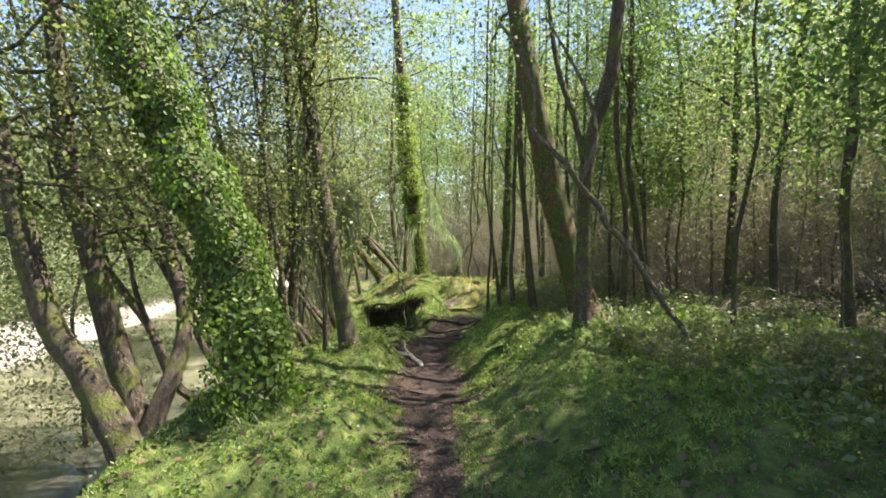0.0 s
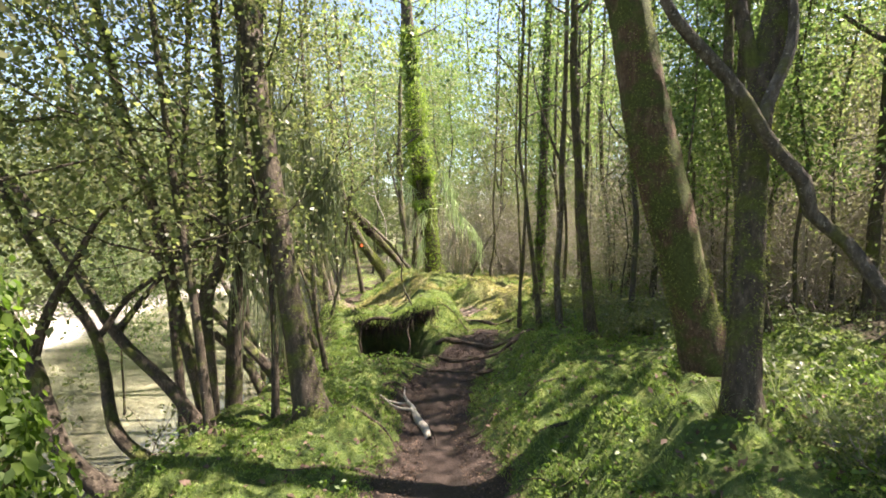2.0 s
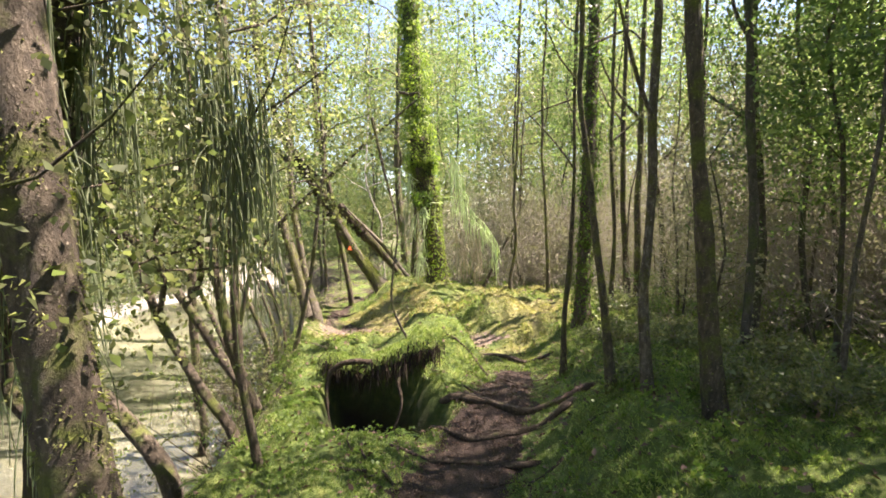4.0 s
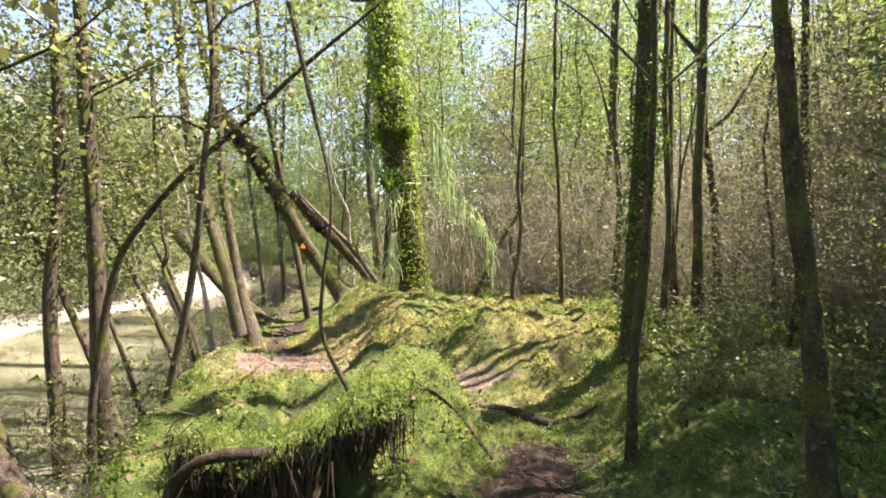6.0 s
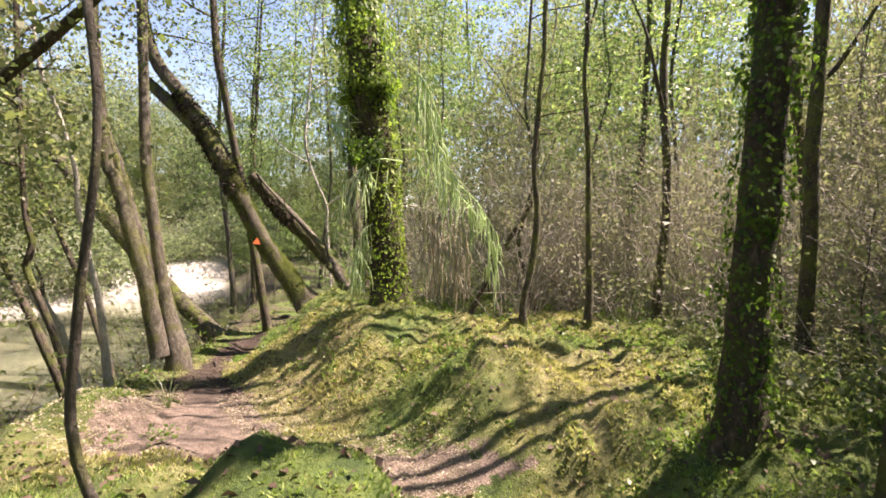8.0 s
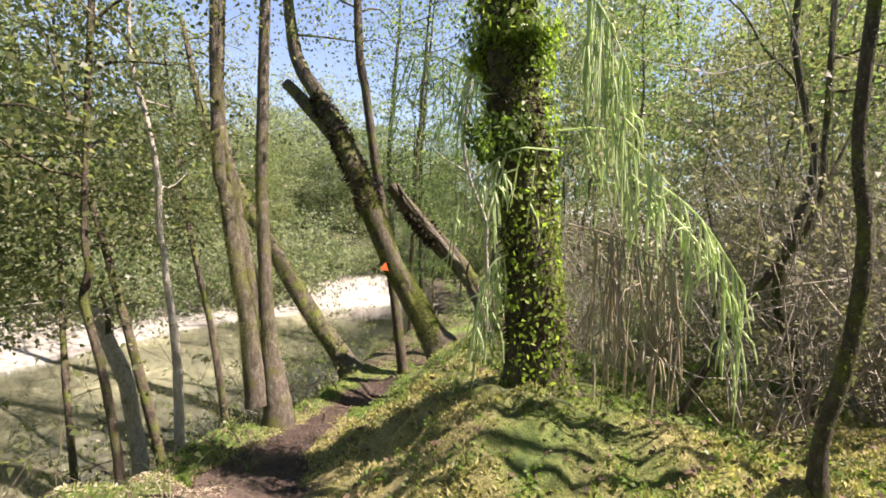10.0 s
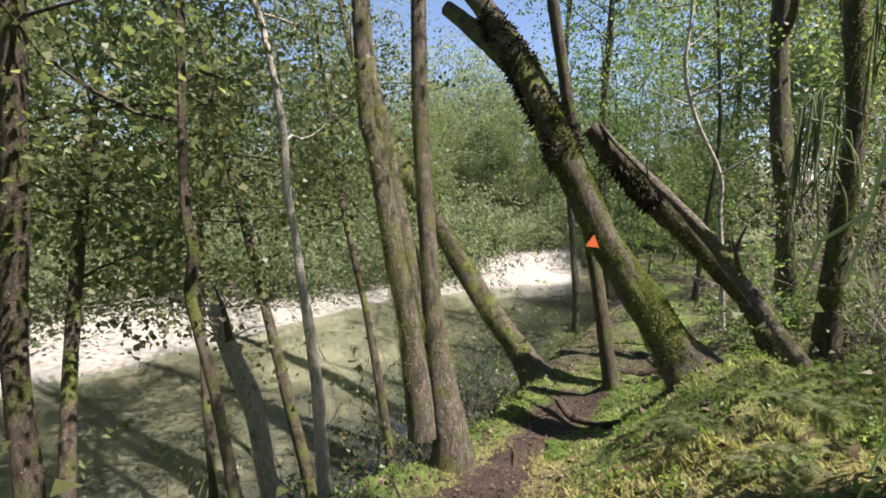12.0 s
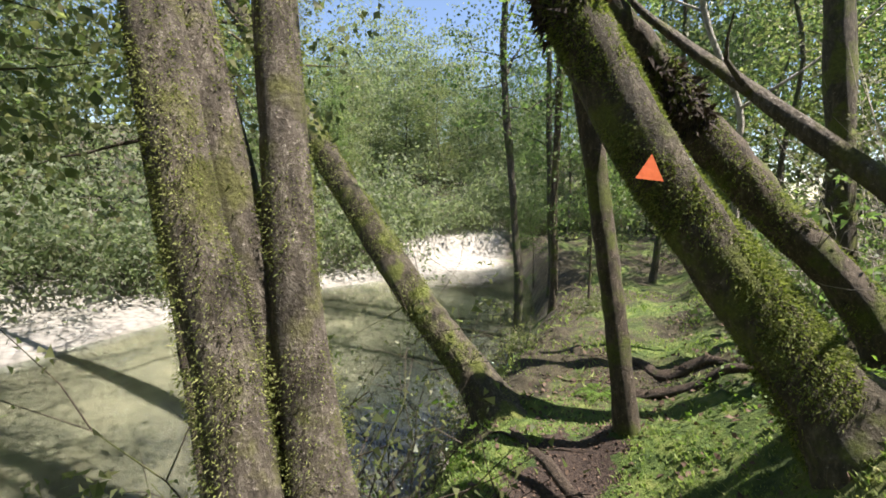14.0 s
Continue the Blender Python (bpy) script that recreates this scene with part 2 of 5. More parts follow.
def thing(name, base, label, category, group="", kind=""):
    ob = new(name)
    ob.location = base
    ob.empty_display_size = 0.1
    return tagged(ob, label, category, group, kind)


def spline(pts, step):
    """A smooth line through points of x, y, z and radius, cut into even steps."""
    p = np.asarray(pts, float)
    p = np.vstack([2 * p[0] - p[1], p, 2 * p[-1] - p[-2]])
    out = []
    for i in range(1, len(p) - 2):
        a, b, c, d = p[i - 1:i + 3]
        k = max(1, int(np.linalg.norm(c[:3] - b[:3]) / step))
        t = np.linspace(0, 1, k, endpoint=False)[:, None]
        out.append(0.5 * (2 * b + (c - a) * t + (2 * a - 5 * b + 4 * c - d) * t**2 + (3 * b - a - 3 * c + d) * t**3))
    out.append(p[-2:-1])
    return np.vstack(out)


def tube_arrays(pts, step=0.12, sides=8, rough=0.0, seed=0, flare=0.0):
    """A tapered, uneven tube along a line of x, y, z, radius."""
    s = spline(pts, step)
    c, r = s[:, :3], np.maximum(s[:, 3], 0.0015)
    d = np.gradient(c, axis=0)
    d /= np.linalg.norm(d, axis=1, keepdims=True) + 1e-9
    up = np.tile(np.eye(3)[np.argmin(np.abs(d).mean(0))][None], (len(c), 1))
    u = np.cross(up, d)
    u /= np.linalg.norm(u, axis=1, keepdims=True) + 1e-9
    v = np.cross(d, u)
    a = np.linspace(0, 2 * np.pi, sides, endpoint=False)
    rr = r[:, None] * np.ones((1, sides))
    if rough:
        g = np.random.default_rng(seed)
        ph = g.uniform(0, 6.28, 6)
        h = np.arange(len(c))[:, None] * step
        rr *= 1 + rough * (0.5 * np.sin(3 * a + ph[0] + 2.1 * h) + 0.45 * np.sin(2 * a + ph[1] - 3.3 * h) + 0.35 * np.sin(5 * a + ph[2] + 5.7 * h)
                           + g.uniform(-0.5, 0.5, rr.shape))
    if flare:
        h = np.linspace(0, 1, len(c))[:, None] * len(c) * step
        rr *= 1 + flare * np.exp(-h / 0.16) * (1 + 0.45 * np.sin(4 * a + seed))
    verts = c[:, None] + rr[..., None] * (np.cos(a)[None, :, None] * u[:, None] + np.sin(a)[None, :, None] * v[:, None])
    n = len(c)
    i, j = np.meshgrid(np.arange(n - 1), np.arange(sides), indexing="ij")
    k = (j + 1) % sides
    faces = np.stack([i * sides + j, i * sides + k, (i + 1) * sides + k, (i + 1) * sides + j], -1).reshape(-1, 4)
    return verts.reshape(-1, 3), faces


def join(arrays):
    vs, fs, n = [], [], 0
    for v, f in arrays:
        vs.append(v)
        fs.append(f + n)
        n += len(v)
    return np.vstack(vs), np.vstack(fs)


def leaf_arrays(centres, size, g, droop=0.3, narrow=0.45, facing=None, simple=False, blade=False):
    """Folded leaf blades of four corners: stalk, two sides, tip."""
    n = len(centres)
    d = g.normal(size=(n, 3))
    d[:, 2] -= droop
    d /= np.linalg.norm(d, axis=1, keepdims=True)
    w = g.normal(size=(n, 3))
    if facing is not None:
        d -= facing * (d * facing).sum(1, keepdims=True) * 0.75
        d /= np.linalg.norm(d, axis=1, keepdims=True)
        w = np.cross(d, facing + 0.5 * g.normal(size=(n, 3)))
    else:
        w = np.cross(d, w)
    w /= np.linalg.norm(w, axis=1, keepdims=True) + 1e-9
    nrm = np.cross(d, w)
    s = (size * g.uniform(0.6, 1.3, n))[:, None]
    if simple:
        verts = np.stack([centres - w * s * narrow, centres + w * s * narrow, centres + d * s * 1.1], 1).reshape(-1, 3)
        return verts, np.arange(3 * n).reshape(-1, 3)
    if blade:
        lo, hi = centres + d * s * 0.28, centres + d * s * 0.66
        curl = nrm * s * 0.1
        verts = np.stack([centres, lo - w * s * narrow * 0.9 - curl, hi - w * s * narrow * 0.75 - curl * 1.6, centres + d * s - curl * 1.8,
                          hi + w * s * narrow * 0.75 - curl * 1.6, lo + w * s * narrow * 0.9 - curl], 1).reshape(-1, 3)
        k = 6 * np.arange(n)[:, None]
        return verts, np.vstack([k + [0, 1, 2, 3], k + [0, 3, 4, 5]])
    mid = centres + d * s * 0.45
    verts = np.stack([centres, mid + w * s * narrow - nrm * s * 0.12, centres + d * s, mid - w * s * narrow - nrm * s * 0.12], 1).reshape(-1, 3)
    return verts, np.arange(4 * n).reshape(-1, 4)


# ---- lie of the land ----
TRACK_Y = [-8, 0, 2, 3.8, 5.6, 6.6, 7.6, 8.6, 9.6, 10.2, 10.8, 11.4, 12, 13, 14, 15, 17, 22]
TRACK_X = [0.2, 0.0, 0.0, -0.1, -0.15, -0.3, -0.15, 0.2, 0.45, 0.3, -0.4, -1.1, -1.75, -2.5, -2.85, -3.0, -3.0, -3.6]
WORN_X = TRACK_X[:9] + [0.2, -1.35, -1.7, -1.95] + TRACK_X[13:]
TRACK_Z = [0.3, 0.15, 0.13, 0.08, -0.24, -0.31, -0.30, -0.16, -0.2, -0.2, -0.2, -0.28, -0.36, -0.5, -0.68, -0.72, -0.62, -0.6]
ZONE_Y = [-8, 0, 2, 4, 5.7, 7.5, 9, 10, 11.5, 13, 14.5, 16, 20, 30]
RIGHT_Z = [0.6, 0.45, 0.42, 0.4, 0.3, 0.24, 0.16, 0.14, 0.12, 0.12, 0.0, -0.15, -0.1, 0.0]
LEFT_Z = [0.2, 0.12, 0.12, 0.18, -0.02, -0.3, -0.1, 0.0, -0.2, -0.42, -0.8, -0.75, -0.7, -0.7]
BANK_X = [-2.3, -2.1, -2.0, -1.9, -1.95, -1.9, -1.95, -2.2, -2.65, -3.1, -3.45, -3.8, -4.6, -9.0]
WATER_Z = -1.35


def ease(t):
    t = np.clip(t, 0, 1)
    return t * t * (3 - 2 * t)


def track_off(x, y, line=TRACK_X):
    """Distance from the middle of the track."""
    best = np.full(np.shape(x), 99.0)
    ty, tx = np.array(TRACK_Y, float), np.array(line, float)
    for i in range(len(ty) - 1):
        ax, ay, bx, by = tx[i], ty[i], tx[i + 1], ty[i + 1]
        k = np.clip(((x - ax) * (bx - ax) + (y - ay) * (by - ay)) / ((bx - ax)**2 + (by - ay)**2), 0, 1)
        best = np.minimum(best, np.hypot(x - ax - k * (bx - ax), y - ay - k * (by - ay)))
    return best


def track_edge(x, y):
    """Distance from the middle of the track, less where the worn strip is wider."""
    return track_off(x, y, WORN_X) - np.interp(y, [0, 3.2, 4.6, 7.2, 8.4, 9.6, 9.9, 10.5, 10.7, 11.2, 12, 13, 14], [-0.08, -0.08, 0.14, 0.14, 0.02, 0.05, -0.5, -0.3, 0.35, 0.35, 0.15, 0.05, -0.05])


def waves(x, y, f, seed):
    g = np.random.default_rng(seed)
    z = 0
    for i in range(7):
        a, p = g.uniform(0, 6.28, 2)
        q = f * g.uniform(0.6, 1.7)
        z = z + np.sin(q * (x * math.cos(a) + y * math.sin(a)) + p + 0.6 * np.sin(q * 0.7 * (y * math.cos(a) - x * math.sin(a))))
    return z / 7


MOUNDS = [(-1.05, 9.3, 0.2, 0.35, 0.3), (-0.82, 6.15, 0.16, 0.26, 0.42), (-1.0, 7.3, 0.16, 0.32, 0.45),
          (0.3, 11.5, 0.20, 0.5, 0.4), (0.9, 10.9, 0.14, 0.35, 0.3), (-0.45, 4.9, 0.10, 0.35, 0.3), (0.9, 2.6, 0.14, 0.6, 0.9),
          (-0.9, 2.8, 0.10, 0.5, 0.5), (1.35, 5.0, 0.18, 0.5, 0.5), (-1.3, 14.6, 0.22, 0.8, 0.6), (-0.6, 13.2, 0.15, 0.5, 0.5), (-2.7, 15.5, 0.18, 0.3, 0.3)]


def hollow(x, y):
    """The dark washed-out hollow under the front of the moss bank, and the mask for its painted shade."""
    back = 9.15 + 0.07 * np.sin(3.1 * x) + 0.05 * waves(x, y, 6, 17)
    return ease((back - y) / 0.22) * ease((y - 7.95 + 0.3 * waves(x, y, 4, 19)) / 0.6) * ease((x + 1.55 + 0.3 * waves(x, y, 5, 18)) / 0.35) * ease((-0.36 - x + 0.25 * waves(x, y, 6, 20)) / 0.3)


def deep_pool(x, y):
    """An added deep channel under the near bank, and the mask for the painted dark bed."""
    bx = np.interp(y, ZONE_Y, BANK_X)
    return np.exp(-((x - bx + 1.6 + 0.3 * waves(x, y, 1.5, 64)) / 0.9)**2) * ease((y - 11.5) / 3.0)


def dry_moss(x, y):
    """Where the moss on the rise has dried to straw."""
    zone = ease((y - 9.6) / 1.2) * (1 - ease((y - 13.6) / 1.5)) * ease((x - np.interp(y, ZONE_Y, BANK_X)) / 0.5) * (1 - 0.8 * ease((x - 1.2) / 0.8))
    return zone * ease(0.62 + 1.1 * waves(x, y, 2.4, 61) + 0.5 * waves(x, y, 8, 62)) * (1 - np.exp(-((x + 0.47) / 0.6)**2 - ((y - 9.72) / 0.5)**2))


def ground_z(x, y):
    x, y = np.asarray(x, float), np.asarray(y, float)
    tx, tz = np.interp(y, TRACK_Y, TRACK_X), np.interp(y, TRACK_Y, TRACK_Z)
    rz, lz, bx = (np.interp(y, ZONE_Y, v) for v in (RIGHT_Z, LEFT_Z, BANK_X))
    off = track_off(x, y)
    side = np.where(x > tx, rz + 0.012 * np.clip(x - tx - 1.5, 0, 30), lz)
    shoulder = np.where(x > tx, 1.15, 0.65)
    z = tz + (side - tz) * ease((off - 0.2) / shoulder)
    for mx, my, h, sx, sy in MOUNDS:
        z = z + h * np.exp(-((x - mx) / sx)**2 - ((y - my) / sy)**2)
    z = z + 0.34 * np.exp(-(((x + 0.47) / 0.5)**2 + ((y - 9.72) / 0.42)**2)**2)
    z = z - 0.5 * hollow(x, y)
    rough = ease((off - 0.15) / 0.5)
    z = z + (1 - rough) * (0.035 * waves(x, y, 12, 31) - 0.05 * np.abs(waves(x, y, 5, 32)))
    z = z + (0.03 + 0.12 * rough) * waves(x, y, 3.6, 3) + (0.02 + 0.11 * rough) * np.abs(waves(x, y, 9, 4)) * 1.3 + 0.03 * rough * waves(x, y, 24, 14)
    # river bank, bed, gravel bar and the slope beyond
    fall = ease((bx + 0.15 - x) / 1.1)
    bed = -1.75 + 0.1 * waves(x, y, 2, 5) - 0.7 * deep_pool(x, y)
    edge = -9.0 + 0.9 * waves(x * 0, y, 0.35, 8) + 0.22 * np.clip(y - 19, 0, 30) + 0.5 * np.clip(y - 26, 0, 200)
    bar = WATER_Z - 0.10 + 0.16 * (edge - x) + 0.03 * waves(x, y, 4, 6)
    slope = -0.75 + 0.2 * (edge - 2.2 - x) + 0.4 * waves(x, y, 0.6, 7)
    river = np.maximum(bed, np.minimum(bar, -0.75))
    river = np.where(x < edge - 2.2, np.maximum(river, np.minimum(slope, 4.5 + 0.02 * np.minimum(edge - x, 300))), river)
    return z * (1 - fall) + river * fall


def ground_sheet():
    fx = np.concatenate([-np.geomspace(600, 13, 26)[:-1], np.arange(-13, -4.5, 0.22), np.arange(-4.5, 3.6, 0.07), np.arange(3.6, 12, 0.3), np.geomspace(12, 600, 22)])
    fy = np.concatenate([-np.geomspace(600, 5, 18)[:-1], np.arange(-5, 0.5, 0.2), np.arange(0.5, 17.5, 0.07), np.arange(17.5, 34, 0.35), np.geomspace(34, 800, 22)])
    x, y = np.meshgrid(fx, fy)
    z = ground_z(x, y)
    nx = len(fx)
    i, j = np.meshgrid(np.arange(len(fy) - 1), np.arange(nx - 1), indexing="ij")
    faces = np.stack([i * nx + j, i * nx + j + 1, (i + 1) * nx + j + 1, (i + 1) * nx + j], -1).reshape(-1, 4)
    me = smooth(mesh_of("ground", np.stack([x, y, z], -1).reshape(-1, 3), faces, GROUND))
    off = track_off(x, y)
    bx = np.interp(y, ZONE_Y, BANK_X)
    bed = ease((WATER_Z + 0.05 - z) / 0.12) * (x < bx - 0.5)
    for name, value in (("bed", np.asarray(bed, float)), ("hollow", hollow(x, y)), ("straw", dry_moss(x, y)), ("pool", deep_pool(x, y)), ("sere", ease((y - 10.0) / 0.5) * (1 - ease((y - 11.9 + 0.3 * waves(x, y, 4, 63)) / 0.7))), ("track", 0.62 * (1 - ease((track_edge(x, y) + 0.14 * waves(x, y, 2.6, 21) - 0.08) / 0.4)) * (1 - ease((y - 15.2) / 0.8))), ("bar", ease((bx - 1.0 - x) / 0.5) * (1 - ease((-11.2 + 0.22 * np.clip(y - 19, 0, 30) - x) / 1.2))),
                        ("bare", 0.75 * ease((x - 3.2) / 2.0) + 0.5 * ease((bx + 0.5 - x) / 0.6) + 0.45 * ease((y - 15.2) / 1.2) * (x > bx))):
        a = me.attributes.new(name, "FLOAT", "POINT")
        a.data.foreach_set("value", np.clip(value, 0, 1).ravel().astype(np.float32))
    return tagged(new("ground", me), "mossy forest floor with a worn dirt track and a pale gravel bar", "ground", kind="structure")


ground_sheet()
wx, wy = np.meshgrid(np.linspace(-70, -1.2, 30), np.linspace(-60, 160, 60))
wf = [(i * 30 + j, i * 30 + j + 1, (i + 1) * 30 + j + 1, (i + 1) * 30 + j) for i in range(59) for j in range(29)]
water = new("water", mesh_of("water", np.stack([wx, wy, np.full_like(wx, WATER_Z)], -1).reshape(-1, 3), wf, WATER))
water.visible_shadow = False
tagged(water, "shallow clear river with a blue and tan surface", "river", kind="structure")

# ---- trees ----
def stem_mesh(name, pts, base, mat, sides=12, rough=0.10, seed=0, flare=0.0, step=0.08):
    v, f = tube_arrays(pts, step, sides, rough, seed, flare)
    return smooth(mesh_of(name, v - np.array(base), f, mat))


def limb_line(start, heading, length, r, g, lift=0.25, bends=5):
    """A wandering branch: points of x, y, z, radius."""
    p, d = np.array(start, float), np.array(heading, float)
    d /= np.linalg.norm(d)
    pts = [(*p, r)]
    for i in range(bends):
        d = d + g.normal(0, 0.22, 3) + np.array([0, 0, lift * 0.25])
        d /= np.linalg.norm(d)
        p = p + d * length / bends
        pts.append((*p, r * (1 - 0.85 * (i + 1) / bends)))
    return np.array(pts)


def crown_arrays(lines, per_line, spread, size, g, droop=0.3, simple=False):
    """Leaves in clumps along the outer part of branches, with gaps between."""
    centres = []
    for line in lines:
        s = spline(line, 0.1)[:, :3]
        n = max(4, int(per_line * g.uniform(0.6, 1.4)))
        k = max(2, n // 14)
        clump = s[(len(s) * g.uniform(0.25, 1.0, k)).astype(int).clip(0, len(s) - 1)] + g.normal(0, spread, (k, 3)) * [1, 1, 0.7]
        centres.append(clump[g.integers(0, k, n)] + g.normal(0, spread * 0.33, (n, 3)) * [1.2, 1.2, 0.5])
    return leaf_arrays(np.vstack(centres), size, g, droop, 0.34, None, simple)


def crown_on(stem, count, length, per_line, spread, size, g, low=0.35, r=0.02, lift=0.25, simple=False):
    """Branches leaving a stem above a share of its height, and their leaves."""
    s = spline(stem, 0.1)
    lines = []
    for i in range(count):
        at = s[int((low + (0.99 - low) * (i + g.uniform()) / count) * (len(s) - 1))]
        a = g.uniform(0, 6.28)
        lines.append(limb_line(at[:3], (math.cos(a), math.sin(a), g.uniform(-0.1, 0.6)), length * g.uniform(0.6, 1.3), min(r, at[3] * 0.6), g, lift))
    return lines, crown_arrays(lines, per_line, spread, size, g, 0.3, simple)


def tree(name, label, stems, mat, leaves, seed, crown=None, flare=0.5, sides=12, rough=0.1, group="", category="tree"):
    """A tree of one or more stems, each x, y, z, radius from the ground up, with a crown on the first."""
    g = np.random.default_rng(seed)
    x, y = stems[0][0][:2]
    base = (x, y, float(ground_z(x, y)))
    t = thing(name, base, label, category, group)
    for i, s in enumerate(stems):
        s = list(s)
        if i == 0:
            x1, y1, z1, r1 = s[0]
            s = [(x1, y1, base[2] - 0.15, r1 * 1.1)] + ([q for q in s if q[2] > base[2] + 0.05] or s[1:])
        part("trunk" if i == 0 else "limb", stem_mesh("trunk", s, base, mat, sides, rough, seed + i, flare if i == 0 else 0.0), t)
    if crown:
        which = crown.pop("stem", 0)
        lines, (lv, lf) = crown_on(stems[which], g=g, **crown)
        blades = lv.reshape(-1, 4, 3)
        mid = blades.mean(1)
        blades = blades[(track_off(mid[:, 0], mid[:, 1]) > 0.8) | (mid[:, 2] > 2.6)]
        lv, lf = blades.reshape(-1, 3), np.arange(4 * len(blades)).reshape(-1, 4)
        for line in lines:
            if track_off(line[-1, 0], line[-1, 1]) < 0.6 and line[-1, 2] < 2.4:
                continue
            bv, bf = tube_arrays(line, 0.2, 5)
            part("branch", smooth(mesh_of("branch", bv - np.array(base), bf, mat)), t)
        part("crown", mesh_of("crown", lv - np.array(base), lf, leaves), t)
    return t


def along(line, share):
    """Points at these shares of a line, with the direction there."""
    x = np.clip(share, 0, 1) * (len(line) - 1)
    k = np.minimum(x.astype(int), len(line) - 2)
    f = (x - k)[:, None]
    return line[k] * (1 - f) + line[k + 1] * f, np.gradient(line[:, :3], axis=0)[k]


def ivy_on(t, pts, count, size, seed, mat=LEAF_IVY, out=0.05, name="ivy", label="climbing green leaves", low=0.0, high=1.0):
    """Leaves of a climber lying over the bark of a stem."""
    g = np.random.default_rng(seed)
    s = spline(pts, 0.05)
    s, d = along(s, g.uniform(low, high, count))
    d /= np.linalg.norm(d, axis=1, keepdims=True)
    o = g.normal(size=(count, 3))
    o -= d * (o * d).sum(1, keepdims=True)
    o /= np.linalg.norm(o, axis=1, keepdims=True)
    lump = 0.9 + 0.8 * clumps(s[:, :3] + o * s[:, 3:4], 9, seed)
    c = s[:, :3] + o * (s[:, 3:4] + out * (lump * g.uniform(0.2, 1.2, count))[:, None])
    v, f = leaf_arrays(c, size * g.uniform(0.55, 1.15, count), g, 0.8, 0.3, facing=o, blade=True)
    part(name, mesh_of(name, v - np.array(t.location), f, mat), t, label)


def clumps(p, f, seed):
    """Smooth uneven patches in space, about -1 to 1."""
    g = np.random.default_rng(seed)
    z = 0
    for i in range(6):
        d = g.normal(size=3)
        z = z + np.sin(f * (p @ (d / np.linalg.norm(d))) * g.uniform(0.6, 1.6) + g.uniform(0, 6.28))
    return z / 2.4


def moss_on(t, pts, count, size, seed, mat=MOSS_BARK, low=0.0, high=1.0, up=0.6):
    """Tufts of moss on the upper side of a stem."""
    g = np.random.default_rng(seed)
    s = spline(pts, 0.05)
    s, d = along(s, g.uniform(low, high, count))
    d /= np.linalg.norm(d, axis=1, keepdims=True)
    o = g.normal(size=(count, 3))
    o[:, 2] += up
    o -= d * (o * d).sum(1, keepdims=True)
    o /= np.linalg.norm(o, axis=1, keepdims=True)
    c = s[:, :3] + o * s[:, 3:4] * 0.97
    thick = clumps(c, 11, seed)
    keep = thick + 0.25 * g.normal(size=count) > -0.5
    c = (c + o * (0.03 * np.clip(thick, 0, 1) * g.uniform(0, 1, count))[:, None])[keep]
    o = o[keep]
    n = len(c)
    long = (size * g.uniform(0.35, 1.1, n))[:, None]
    tip = c + (0.75 * o + g.normal(0, 0.5, (n, 3)) - [0, 0, 0.35]) * long
    w = np.cross(tip - c, g.normal(size=(n, 3)))
    w *= 0.3 * long / (np.linalg.norm(w, axis=1, keepdims=True) + 1e-9)
    v, f = np.stack([c - w, c + w, tip], 1).reshape(-1, 3), np.arange(3 * n).reshape(-1, 3)
    tagged(part("moss", mesh_of("moss", v - np.array(t.location), f, mat), t, "shaggy yellow-green moss"), kind="stuff")


def rise(pts, top, lean=(0, 0), r=0.03):
    """Carry a stem on to a height."""
    x, y, z, r0 = pts[-1]
    return list(pts) + [(x + lean[0] * 0.5, y + lean[1] * 0.5, (z + top) / 2, (r0 + r) / 2), (x + lean[0], y + lean[1], top, r)]


def tassels(parent, start, end, count, length, seed, mat=TASSEL, sag=0.1, name="hanging_strand", r=0.005):
    """Strands hanging from a thin arching branch, forked towards their tips."""
    g = np.random.default_rng(seed)
    a, b = np.array(start), np.array(end)
    top = (a + b) / 2 + [0, 0, sag]
    line = spline([(*a, 0.007), (*top, 0.006), (*b, 0.004)], 0.03)
    base = np.array(parent.location)
    v, f = tube_arrays(line[::3], 0.05, 5)
    part("twig", smooth(mesh_of("twig", v - base, f, mat)), parent)
    for i in range(count):
        p = line[g.integers(len(line) // 6, len(line)), :3]
        long = length * g.uniform(0.35, 1.15)
        w = g.normal(0, 0.028, 3) + (b - a) * 0.05
        pts = [(*p, r), (*(p + w * 0.6 + [0, 0, -0.35 * long]), r), (*(p + w + [0, 0, -0.7 * long]), r), (*(p + w * 1.5 + [0, 0, -long]), r * 0.6)]
        arrays = [tube_arrays(pts, 0.06, 4)]
        for k in range(g.integers(1, 4)):
            q = np.array(pts[g.integers(1, 3)][:3])
            u = g.normal(0, 0.05, 3)
            arrays.append(tube_arrays([(*q, r), (*(q + u + [0, 0, -0.2 * long]), r), (*(q + 1.3 * u + [0, 0, -0.45 * long]), r * 0.6)], 0.06, 4))
        v, f = join(arrays)
        part(name, smooth(mesh_of(name, v - base, f, mat)), parent)


BIG = dict(count=20, length=1.8, per_line=368, spread=0.45, size=0.056, low=0.45, r=0.025)

